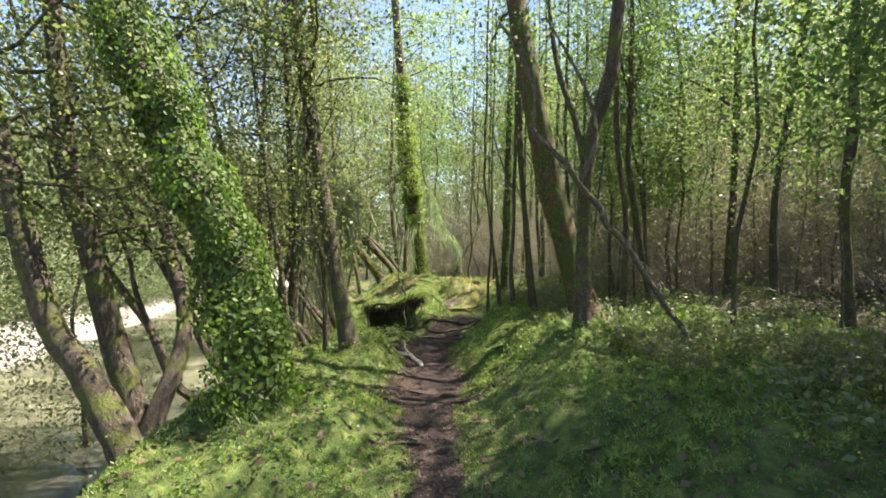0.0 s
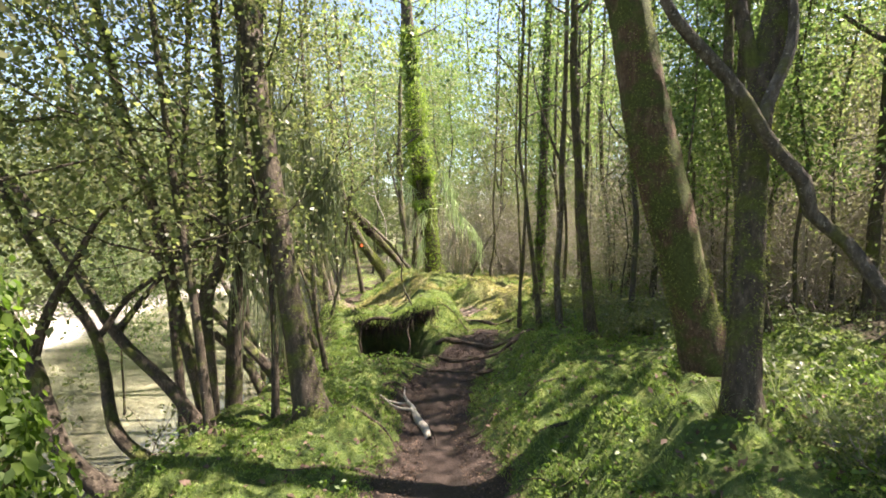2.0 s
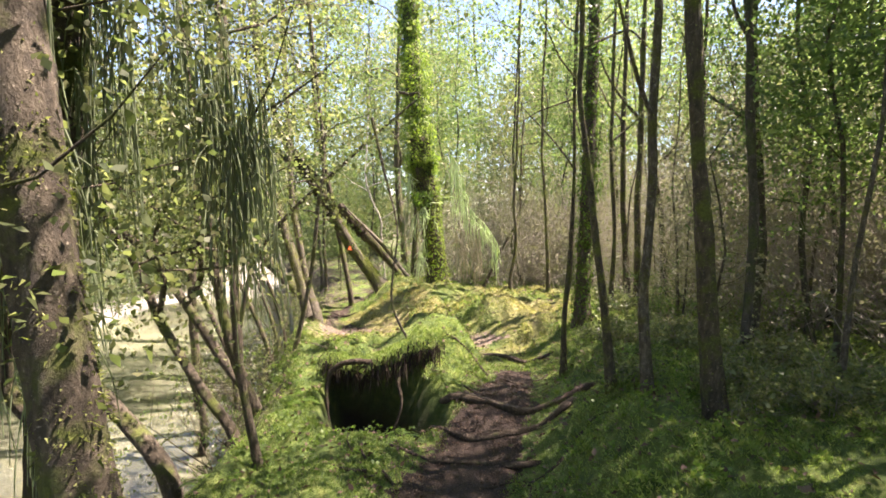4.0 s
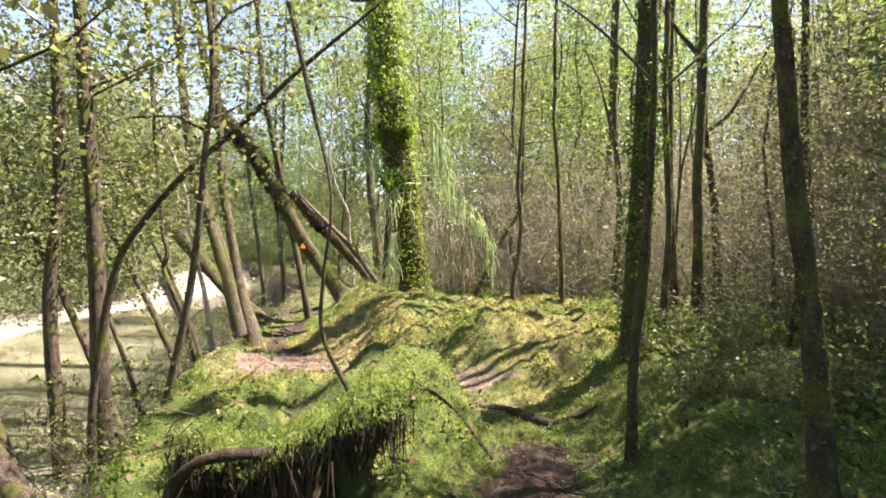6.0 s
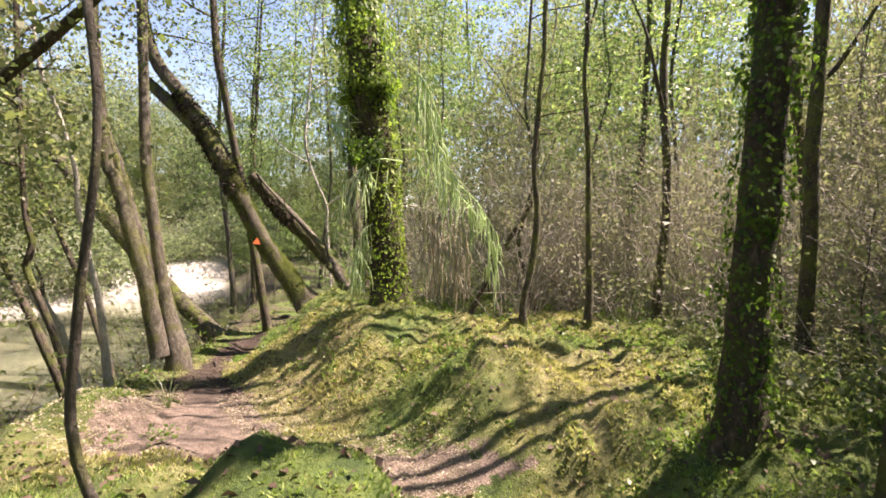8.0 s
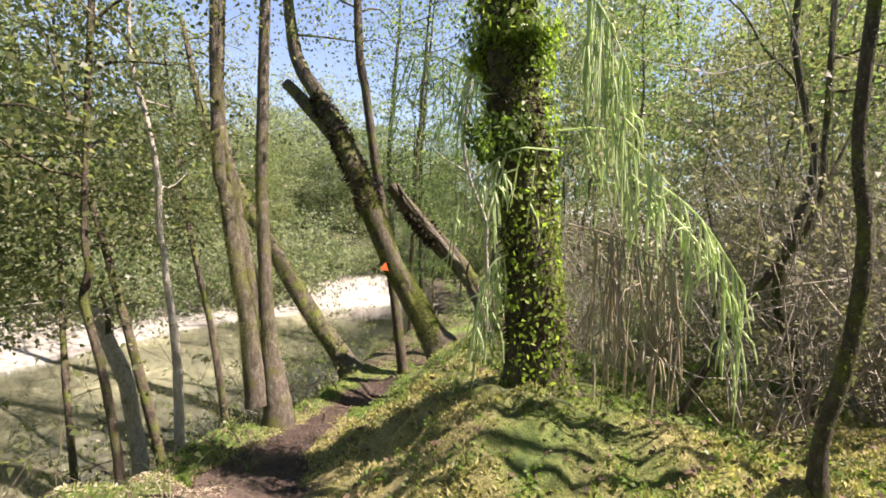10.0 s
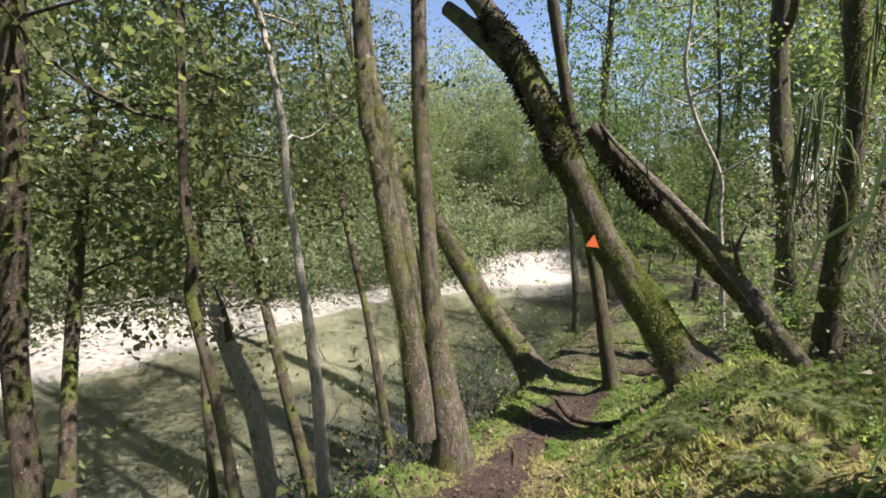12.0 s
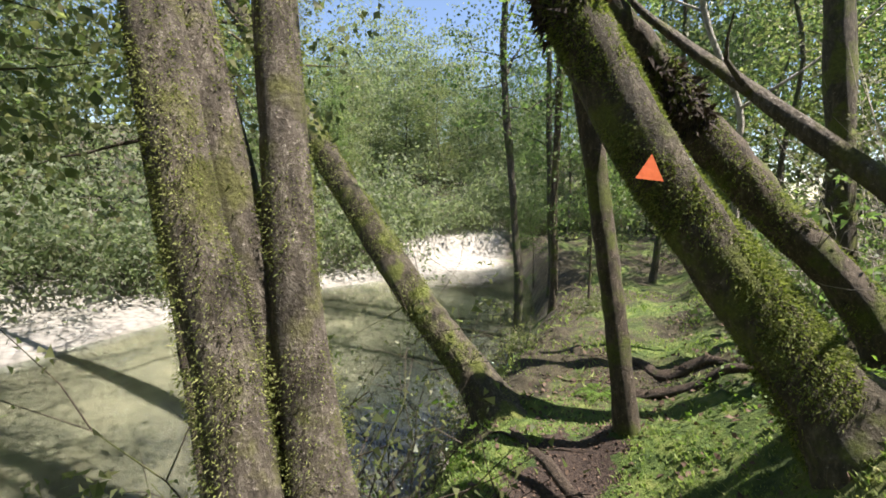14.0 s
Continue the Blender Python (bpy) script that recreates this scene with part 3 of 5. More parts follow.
# the ivy-clad leaning tree at the start of the walk
IVY_LEFT = rise([(-1.3, 3.42, 0.15, 0.19), (-1.56, 3.45, 1.17, 0.175), (-1.74, 3.43, 1.67, 0.165), (-1.99, 3.44, 2.24, 0.15), (-2.38, 3.46, 3.18, 0.13)], 8.0, (-1.2, 0.5), 0.05)
t = tree("leaning_tree", "leaning tree wrapped in green ivy beside the track", [IVY_LEFT], BARK_MOSS, LEAF_FOREST, 11, dict(BIG))
ivy_on(t, IVY_LEFT[:5], 15000, 0.042, 12, out=0.08)
ivy_on(t, [(-1.32, 3.4, 0.1, 0.16), (-1.42, 3.4, 0.6, 0.16), (-1.55, 3.42, 0.95, 0.15)], 2600, 0.045, 13, out=0.16)

# bank trees on the river side of the start
for i, (s, top) in enumerate([([(-2.44, 3.6, -0.4, 0.13), (-2.8, 3.6, 0.41, 0.105), (-3.2, 3.65, 1.1, 0.095)], (7.0, (-1.6, 0.4))),
                              ([(-2.62, 4.0, -0.5, 0.12), (-2.86, 4.0, 0.58, 0.1), (-3.06, 4.0, 1.46, 0.09), (-3.22, 4.0, 2.2, 0.08)], (7.5, (-0.6, 0.3))),
                              ([(-2.55, 3.9, -0.4, 0.09), (-2.4, 4.3, 0.6, 0.07), (-2.75, 4.6, 1.6, 0.06)], (6.5, (-0.9, 0.6)))]):
    tree("bank_tree", "dark mossy tree leaning out over the river bank", [rise(s, top[0], top[1], 0.03)], BARK_DARK, LEAF_BANK, 21 + i,
         dict(count=24, length=1.6, per_line=512, spread=0.42, size=0.044, low=0.25, r=0.02), group="bank trees")

# the cluster of stems left of the track with hanging moss
C1 = rise([(-1.14, 5.75, -0.1, 0.11), (-1.29, 5.78, 0.74, 0.095), (-1.46, 5.85, 1.72, 0.09), (-1.68, 6.0, 2.97, 0.085), (-1.95, 6.15, 4.5, 0.08)], 9, (-0.4, 0.3), 0.03)
t = tree("bank_tree", "slim dark tree beside the track hung with moss", [C1], BARK_DARK, LEAF_FOREST, 31, dict(BIG, low=0.35), group="bank trees")
moss_on(t, C1[:5], 12000, 0.016, 32, up=0.0)
for i, s in enumerate([rise([(-2.2, 6.6, -0.3, 0.085), (-2.13, 6.6, 0.71, 0.075), (-1.98, 6.6, 1.89, 0.078), (-1.9, 6.6, 3.02, 0.07)], 8, (0.2, 0.2)),
                       rise([(-2.07, 6.0, -0.1, 0.055), (-2.09, 6.0, 0.86, 0.05), (-1.96, 6.05, 1.45, 0.045)], 5.5, (-0.2, 0.3), 0.02),
                       rise([(-2.3, 6.3, -0.25, 0.07), (-2.53, 6.3, 0.78, 0.05), (-2.72, 6.3, 1.72, 0.042), (-2.97, 6.3, 2.63, 0.035)], 6, (-0.8, 0.1), 0.02),
                       rise([(-2.7, 6.6, -0.4, 0.045), (-2.76, 6.6, 1.1, 0.045), (-2.62, 6.6, 1.42, 0.042), (-2.58, 6.6, 2.28, 0.03)], 5.5, (0.1, 0.2), 0.015),
                       rise([(-1.5, 5.9, -0.1, 0.03), (-1.55, 6.0, 1.0, 0.025), (-1.75, 6.1, 2.0, 0.022)], 5, (-0.2, 0.2), 0.01),
                       rise([(-1.75, 5.4, -0.1, 0.035), (-1.9, 5.5, 0.9, 0.03), (-2.1, 5.6, 2.0, 0.025)], 5, (-0.4, 0.2), 0.01),
                       rise([(-1.55, 7.6, -0.3, 0.03), (-1.7, 7.6, 0.6, 0.028), (-1.75, 7.7, 1.8, 0.024)], 5, (-0.2, 0.2), 0.01),
                       rise([(-1.9, 8.4, -0.3, 0.05), (-2.2, 8.4, 0.6, 0.045), (-2.4, 8.5, 1.8, 0.035)], 6, (-0.6, 0.2), 0.01)]):
    tree("bank_tree", "thin dark stem standing on the river bank", [s], BARK_DARK, LEAF_BANK, 41 + i,
         dict(count=14, length=1.2, per_line=368, spread=0.38, size=0.041, low=0.25, r=0.012), sides=8, group="bank trees")

g = np.random.default_rng(480)
for i, (x, y, r, out) in enumerate([(-2.0, 5.0, 0.06, 2.0), (-2.15, 5.5, 0.045, 1.6), (-2.1, 6.1, 0.055, 2.3), (-2.0, 6.9, 0.05, 1.7), (-2.15, 7.5, 0.06, 2.2), (-2.05, 8.2, 0.045, 1.5), (-2.2, 8.9, 0.055, 1.9), (-2.25, 4.5, 0.05, 1.8)]):
    lean = [(x, y, -0.3, r)] + [(x - out * k + g.normal(0, 0.06), y + 0.35 * k + g.normal(0, 0.06), -0.25 + 2.6 * k**1.25 + g.normal(0, 0.05), r * (1 - 0.45 * k)) for k in (0.2, 0.4, 0.6, 0.8, 1.0)]
    tree("bank_tree", "dark crooked stem leaning low over the river bank", [rise(lean, 5.2, (-0.9, 0.2), 0.012), limb_line(lean[2][:3], (0.3, g.normal(0, 0.4), 1.0), 1.8, r * 0.6, g, 0.4)], BARK_DARK, LEAF_BANK, 481 + i,
         dict(count=12, length=1.0, per_line=240, spread=0.34, size=0.042, low=0.3, r=0.012), sides=8, group="bank trees")

drape = thing("hanging_moss", (-1.95, 7.3, 2.9), "curtain of dark grey-green strands hanging from the bank trees", "hanging moss")
for i, (a, b, n, long) in enumerate([((-1.75, 5.95, 3.1), (-2.0, 6.5, 3.0), 26, 1.3), ((-1.9, 6.6, 3.0), (-1.6, 6.5, 2.7), 22, 1.2), ((-2.1, 7.2, 3.0), (-1.7, 7.5, 2.8), 26, 1.2), ((-2.2, 7.6, 2.8), (-1.9, 7.9, 2.6), 22, 1.1), ((-1.95, 6.6, 2.2), (-1.7, 6.4, 1.9), 16, 0.8), ((-1.75, 7.1, 2.45), (-1.32, 7.3, 2.25), 44, 1.15), ((-1.8, 7.35, 2.3), (-1.5, 7.5, 2.1), 30, 1.2),
                                  ((-1.4, 5.9, 2.3), (-1.75, 6.2, 2.1), 34, 1.5), ((-1.35, 5.8, 1.5), (-1.5, 6.05, 1.4), 20, 0.9), ((-2.1, 6.1, 1.9), (-1.85, 6.3, 1.8), 24, 1.2)]):
    tassels(drape, a, b, int(1.4 * n), long, 171 + i, TASSEL_DARK, 0.05, r=0.0035)

# the twin-stemmed tree right of the track
TWIN1 = rise([(1.76, 5.45, 0.2, 0.17), (1.68, 5.45, 0.49, 0.155), (1.55, 5.45, 0.97, 0.15), (1.42, 5.45, 1.44, 0.15), (1.28, 5.45, 1.91, 0.145), (1.12, 5.45, 2.71, 0.135), (0.95, 5.46, 3.56, 0.12)], 9, (-0.8, 0.6), 0.05)
TWIN2 = rise([(1.42, 4.62, 0.2, 0.085), (1.38, 4.6, 0.7, 0.075), (1.38, 4.6, 1.03, 0.072), (1.39, 4.6, 1.46, 0.068), (1.4, 4.6, 2.03, 0.064), (1.48, 4.6, 2.51, 0.062), (1.62, 4.6, 2.98, 0.07), (1.67, 4.6, 3.31, 0.066)], 8, (0.5, 0.4), 0.03)
t = tree("leaning_tree", "stout tree with flaky reddish mossy bark by the track", [TWIN1], BARK_RED, LEAF_FOREST, 51, dict(BIG, count=18, low=0.42))
moss_on(t, TWIN1[:7], 20000, 0.012, 52, up=0.0)
t = tree("slim_tree", "slim dark tree with a vine standing by the stout tree", [TWIN2, [(1.41, 4.6, 2.1, 0.035), (1.3, 4.62, 2.6, 0.03), (1.12, 4.66, 3.2, 0.024), (1.0, 4.7, 4.2, 0.015)]], BARK_DARK, LEAF_FOREST, 54, dict(BIG, count=9, low=0.5))
moss_on(t, TWIN2[:8], 9000, 0.012, 53, up=0.0)
LIANA = [(2.5, 4.2, 0.1, 0.02), (2.3, 4.28, 0.42, 0.024), (2.0, 4.35, 0.95, 0.027), (1.67, 4.41, 1.44, 0.029), (1.29, 4.4, 1.98, 0.028), (1.0, 4.36, 2.26, 0.026), (0.79, 4.33, 2.46, 0.025), (0.84, 4.35, 2.72, 0.022),
         (0.76, 4.4, 3.1, 0.02), (0.5, 4.5, 3.5, 0.016)]
wig = np.random.default_rng(55)
LIANA = [(x + wig.normal(0, 0.02), y + wig.normal(0, 0.02), z, r) for x, y, z, r in spline(LIANA, 0.16)]
lo = thing("climbing_vine", (2.3, 4.3, float(ground_z(2.3, 4.3))), "pale woody vine twisting up against the twin tree", "vine")
part("stem", stem_mesh("stem", LIANA, lo.location, BARK_GREY, 8, 0.2, 3), lo)
part("stem", stem_mesh("stem", [(1.29, 4.4, 1.98, 0.03), (1.45, 4.45, 2.4, 0.022), (1.35, 4.5, 2.9, 0.018), (1.0, 4.6, 3.6, 0.012)], lo.location, BARK_GREY, 6, 0.2, 4), lo)

# slim trees right of the track
SLIM = [("slim dark tree standing in moss", [(1.47, 7.45, 0.2, 0.065), (1.38, 7.45, 1.04, 0.05), (1.3, 7.45, 1.96, 0.046), (1.21, 7.45, 3.29, 0.042)], 9, BARK_DARK),
        ("thin mossy sapling standing beside the track", [(1.0, 8.02, 0.1, 0.038), (0.91, 8.02, 0.89, 0.028), (0.85, 8.03, 1.32, 0.026), (0.78, 8.03, 1.86, 0.023), (0.72, 8.03, 2.4, 0.02)], 7, BARK_MOSS),
        ("slim pale-patched sapling standing in moss", [(1.2, 7.85, 0.1, 0.04), (1.15, 7.88, 0.9, 0.034), (1.2, 7.9, 1.8, 0.03)], 7, BARK_GREY),
        ("thin forked sapling beside the track", [(0.9, 9.25, 0.0, 0.034), (0.91, 9.25, 0.51, 0.028), (0.94, 9.25, 0.93, 0.026), (0.97, 9.25, 1.36, 0.024), (0.96, 9.25, 2.0, 0.018)], 6, BARK_DARK),
        ("slim knotted tree at the edge of the thicket", [(0.7, 12.45, 0.1, 0.036), (0.7, 12.45, 0.5, 0.03), (0.73, 12.45, 0.87, 0.027), (0.76, 12.45, 1.3, 0.025), (0.73, 12.45, 1.7, 0.024), (0.77, 12.45, 2.3, 0.02)], 8, BARK_MOSS),
        ("slim tree at the edge of the thicket", [(1.43, 12.95, 0.1, 0.036), (1.38, 12.95, 1.21, 0.028), (1.33, 12.95, 2.01, 0.026), (1.28, 12.95, 2.65, 0.023)], 8, BARK_MOSS),
        ("slim mossy tree at the edge of the thicket", [(2.5, 11.55, 0.1, 0.06), (2.48, 11.55, 1.2, 0.05), (2.5, 11.6, 2.6, 0.045)], 9, BARK_MOSS),
        ("slim mossy tree on the river flat", [(-1.65, 17.2, -0.2, 0.1), (-1.75, 17.2, 1.2, 0.09), (-1.9, 17.2, 2.8, 0.085)], 9, BARK_MOSS),
        ("slim pale stem on the river flat", [(-2.3, 17.6, -0.4, 0.028), (-2.42, 17.4, 1.5, 0.026), (-2.66, 17.3, 2.15, 0.024), (-2.75, 17.2, 2.7, 0.022)], 6, BARK_PALE),
        ("slim tree by the bend of the river", [(-5.3, 19.8, -0.7, 0.07), (-5.5, 19.8, 1.2, 0.06), (-5.75, 19.9, 3.2, 0.055)], 9, BARK_FAR),
        ("slim tree by the bend of the river", [(-5.0, 20.5, -0.7, 0.06), (-5.1, 20.5, 1.2, 0.05), (-5.2, 20.5, 3.2, 0.045)], 8, BARK_FAR),
        ("slim tree by the bend of the river", [(-4.3, 18.6, -0.6, 0.05), (-4.35, 18.6, 1.2, 0.045), (-4.3, 18.6, 3.2, 0.04)], 8, BARK_DARK),
        ("slim dark trunk in the brown thicket", [(2.0, 11.3, 0.1, 0.035), (2.05, 11.3, 1.3, 0.03), (1.98, 11.3, 2.6, 0.028)], 7, BARK_MOSS),
        ("slim dark trunk in the brown thicket", [(2.6, 12.2, 0.1, 0.05), (2.5, 12.2, 1.3, 0.045), (2.45, 12.2, 2.8, 0.04)], 8, BARK_DARK),
        ("slim dark trunk in the brown thicket", [(3.1, 11.0, 0.1, 0.04), (3.2, 11.0, 1.3, 0.035), (3.1, 11.0, 2.6, 0.03)], 7, BARK_DARK),
        ("slim dark trunk in the brown thicket", [(2.3, 13.4, 0.1, 0.05), (2.35, 13.4, 1.5, 0.045), (2.25, 13.4, 3.0, 0.04)], 8, BARK_MOSS),
        ("slim dark trunk in the brown thicket", [(3.4, 12.7, 0.1, 0.06), (3.3, 12.7, 1.5, 0.05), (3.1, 12.7, 3.0, 0.045)], 8, BARK_DARK),
        ("slim crooked trunk in the brown thicket", [(1.2, 14.3, 0.1, 0.035), (0.9, 14.3, 1.0, 0.03), (1.1, 14.4, 1.8, 0.028), (0.95, 14.4, 2.8, 0.022)], 6, BARK_FAR),
        ("slim leaning trunk in the brown thicket", [(0.2, 13.7, 0.1, 0.03), (0.6, 13.8, 0.8, 0.028), (1.0, 13.9, 1.5, 0.022)], 3.5, BARK_DARK),
        ("slim dark trunk in the shaded forest", [(2.7, 7.0, 0.2, 0.05), (2.75, 7.0, 1.5, 0.045), (2.6, 7.0, 3.0, 0.04)], 9, BARK_DARK),
        ("slim dark trunk in the shaded forest", [(3.3, 7.3, 0.2, 0.055), (3.05, 7.3, 1.6, 0.048), (2.9, 7.3, 2.4, 0.045), (2.9, 7.3, 3.4, 0.04)], 9, BARK_DARK),
        ("slim dark trunk in the shaded forest", [(2.3, 8.6, 0.2, 0.04), (2.35, 8.6, 1.5, 0.035), (2.25, 8.6, 3.0, 0.03)], 8, BARK_FAR),
        ("slim dark trunk in the shaded forest", [(4.6, 5.2, 0.2, 0.06), (4.5, 5.2, 1.6, 0.05), (4.55, 5.2, 3.2, 0.045)], 9, BARK_DARK),
        ("slim dark trunk in the shaded forest", [(3.0, 9.6, 0.2, 0.045), (3.05, 9.6, 1.6, 0.04), (2.9, 9.6, 3.0, 0.035)], 8, BARK_FAR),
        ("slim dark trunk in the shaded forest", [(4.9, 8.0, 0.2, 0.07), (4.95, 8.0, 1.6, 0.06), (5.0, 8.0, 3.2, 0.055)], 10, BARK_DARK),
        ("slim tree in the brown thicket", [(2.9, 15.6, 0.1, 0.06), (2.8, 15.6, 1.2, 0.055), (2.95, 15.6, 2.6, 0.05)], 9, BARK_MOSS)]
for i, (label, s, top, mat) in enumerate(SLIM):
    g = np.random.default_rng(600 + i)
    s = [s[0]] + [(x + g.normal(0, 0.008), y + g.normal(0, 0.008), z, r * g.uniform(0.9, 1.12)) for x, y, z, r in spline(rise(s, top, (0.1, 0.2), 0.015), 0.45)[1:]]
    k = len(s) // 3
    fork = limb_line(s[k][:3], (g.normal(), g.normal(), 1.6), 1.6, s[k][3] * 0.6, g, 0.5)
    thick = "thicket" in label
    t = tree("slim_tree", label, [s, fork], mat, LEAF_FOREST, 61 + i, dict(count=5 if thick else 22 if "bend" in label else 10, length=1.1, per_line=190, spread=0.38, size=0.044 if "bend" not in label else 0.06, low=0.6 if thick else 0.25 if "bend" in label else 0.4, r=0.014), sides=9, group="slim trees by the track")
    if mat is not BARK_FAR and s[0][1] < 15:
        moss_on(t, s[:12], 3500, 0.011, 660 + i, up=0.0, high=0.8)
IVY_R = rise([(1.4, 10.5, 0.1, 0.11), (1.41, 10.5, 0.97, 0.085), (1.44, 10.5, 1.71, 0.08), (1.46, 10.5, 2.8, 0.075)], 10, (0.2, 0.2), 0.03)
t = tree("ivy_tree", "straight tree covered in climbing leaves at the thicket edge", [IVY_R], BARK_DARK, LEAF_FOREST, 75, dict(BIG, count=10, low=0.6))
ivy_on(t, IVY_R[:5], 7000, 0.034, 76, out=0.05)

# the great ivy tree with hanging clubmoss
IVY_T = rise([(-0.58, 13.35, 0.0, 0.22), (-0.62, 13.33, 0.58, 0.185), (-0.71, 13.3, 1.34, 0.17), (-0.8, 13.27, 1.9, 0.17), (-0.88, 13.25, 2.45, 0.17), (-0.95, 13.22, 3.0, 0.16)], 9.5, (-0.5, -0.2), 0.08)
t = tree("ivy_tree", "stout trunk smothered in bright ivy with hanging clubmoss", [IVY_T], BARK_DARK, LEAF_FOREST, 81, dict(BIG, count=5, low=0.7))
ivy_on(t, IVY_T, 5500, 0.036, 82, LEAF_IVY_BRIGHT, out=0.07, high=0.3)
ivy_on(t, IVY_T, 17000, 0.042, 85, LEAF_IVY_BRIGHT, out=0.11, low=0.24, high=0.62)
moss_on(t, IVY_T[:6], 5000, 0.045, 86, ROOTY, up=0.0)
moss_on(t, IVY_T[:6], 12000, 0.02, 83, up=0.0)
ivy_on(t, [(-0.85, 13.05, 1.75, 0.1), (-0.88, 13.05, 2.0, 0.12)], 700, 0.045, 84, out=0.1, label="bright leafy clump on the trunk")


tassels(t, (-0.5, 13.1, 1.8), (-1.02, 12.82, 1.52), 15, 0.42, 91, sag=0.12)
tassels(t, (-0.5, 13.0, 1.9), (0.12, 13.0, 1.58), 22, 0.5, 92, sag=0.14)
tassels(t, (-0.45, 13.0, 2.75), (-0.12, 12.95, 2.2), 22, 0.75, 93, sag=0.1)
tassels(t, (0.05, 13.0, 1.6), (0.52, 13.15, 1.05), 22, 0.55, 94, sag=0.08)
tassels(t, (-0.95, 13.1, 2.2), (-1.6, 12.95, 2.42), 14, 0.42, 95, sag=0.1)
tassels(t, (-0.78, 13.1, 1.15), (-0.92, 13.0, 0.98), 12, 0.6, 96, sag=0.04)
tassels(t, (-0.4, 13.0, 1.35), (0.2, 13.0, 1.1), 26, 0.75, 97, TASSEL_DRY, 0.05, "dry_strand")
# the trees over the river at the end of the walk
TRK2 = rise([(-3.05, 13.55, -0.4, 0.115), (-3.2, 13.58, 0.17, 0.076), (-3.28, 13.6, 0.54, 0.068), (-3.34, 13.63, 0.87, 0.065), (-3.44, 13.68, 1.35, 0.062), (-3.56, 13.75, 2.1, 0.058)], 9, (-0.3, 0.2), 0.03)
TRK1 = rise([(-3.17, 13.43, -0.4, 0.11), (-3.32, 13.42, 0.37, 0.076), (-3.42, 13.41, 0.7, 0.073), (-3.52, 13.42, 1.05, 0.07), (-3.68, 13.44, 1.55, 0.066), (-3.86, 13.48, 2.1, 0.06)], 9, (-0.7, 0.2), 0.03)
TRK3 = rise([(-3.2, 13.58, -0.45, 0.09), (-3.32, 13.56, 0.3, 0.068), (-3.4, 13.54, 0.65, 0.066), (-3.53, 13.52, 1.1, 0.062), (-3.72, 13.54, 1.7, 0.055), (-4.0, 13.6, 2.6, 0.05)], 8, (-0.4, 0.3), 0.02)
t = tree("bank_tree", "clump of three grey lichen-covered trunks on the river bank", [TRK2, TRK1, TRK3], BARK_GREY, LEAF_BANK, 101, dict(count=16, length=1.5, per_line=384, spread=0.42, size=0.044, low=0.5, r=0.02), group="bank trees", rough=0.07)
moss_on(t, TRK2[:6], 26000, 0.007, 102, up=0.1)
moss_on(t, TRK1[:6], 36000, 0.0075, 104, up=0.1)
moss_on(t, TRK3[:5], 9000, 0.011, 103, up=0.1)

LEAN_A = [(-1.82, 14.8, -0.26, 0.18), (-2.09, 14.81, 0.18, 0.135), (-2.4, 14.83, 0.58, 0.122), (-2.7, 14.85, 1.03, 0.122), (-2.96, 14.87, 1.5, 0.125), (-3.2, 14.89, 1.95, 0.135), (-3.44, 14.9, 2.35, 0.13), (-3.84, 14.93, 2.9, 0.1),
          (-4.25, 14.95, 3.5, 0.08), (-4.5, 14.9, 4.8, 0.06), (-4.8, 14.8, 6.8, 0.04)]
t = tree("leaning_tree", "leaning tree with mossy bark and an orange trail marker", [LEAN_A, [(-3.5, 14.9, 2.32, 0.09), (-3.99, 14.94, 2.78, 0.085), (-4.4, 14.97, 3.12, 0.07)]], BARK_MOSS, LEAF_BANK, 111,
         dict(count=14, length=1.4, per_line=352, spread=0.4, size=0.044, low=0.6, r=0.02))
moss_on(t, LEAN_A[:7], 100000, 0.013, 112, up=0.9)

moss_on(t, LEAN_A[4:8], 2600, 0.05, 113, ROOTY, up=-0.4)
SHAGGY = rise([(-1.22, 15.3, -0.4, 0.085), (-1.25, 15.3, 0.6, 0.062), (-1.2, 15.32, 1.6, 0.058), (-1.27, 15.35, 2.8, 0.055)], 9, (-0.2, 0.3), 0.03)
t = tree("shaggy_tree", "dark trunk hung with long moss behind the ivy tree", [SHAGGY], BARK_DARK, LEAF_FOREST, 115, dict(BIG, count=8, low=0.5))
moss_on(t, SHAGGY[:4], 9000, 0.016, 116, up=0.0)
tassels(t, (-1.2, 15.25, 2.4), (-0.8, 15.1, 2.2), 18, 0.9, 117, TASSEL_DARK, 0.08, r=0.006)
tassels(t, (-1.25, 15.2, 1.9), (-1.45, 15.0, 1.75), 14, 0.7, 118, TASSEL_DARK, 0.05, r=0.006)
POST = [(-2.74, 15.48, -0.5, 0.062), (-2.84, 15.44, 0.0, 0.062), (-2.95, 15.4, 0.65, 0.062), (-3.1, 15.35, 1.5, 0.058), (-3.22, 15.3, 2.2, 0.056), (-3.36, 15.25, 3.0, 0.055), (-3.5, 15.2, 4.0, 0.05), (-3.7, 15.2, 8.0, 0.02)]
tree("slim_tree", "straight slim dark trunk behind the leaning tree", [POST], BARK_DARK, LEAF_FOREST, 121, dict(count=12, length=1.4, per_line=352, spread=0.42, size=0.048, low=0.5, r=0.016), flare=0.15)

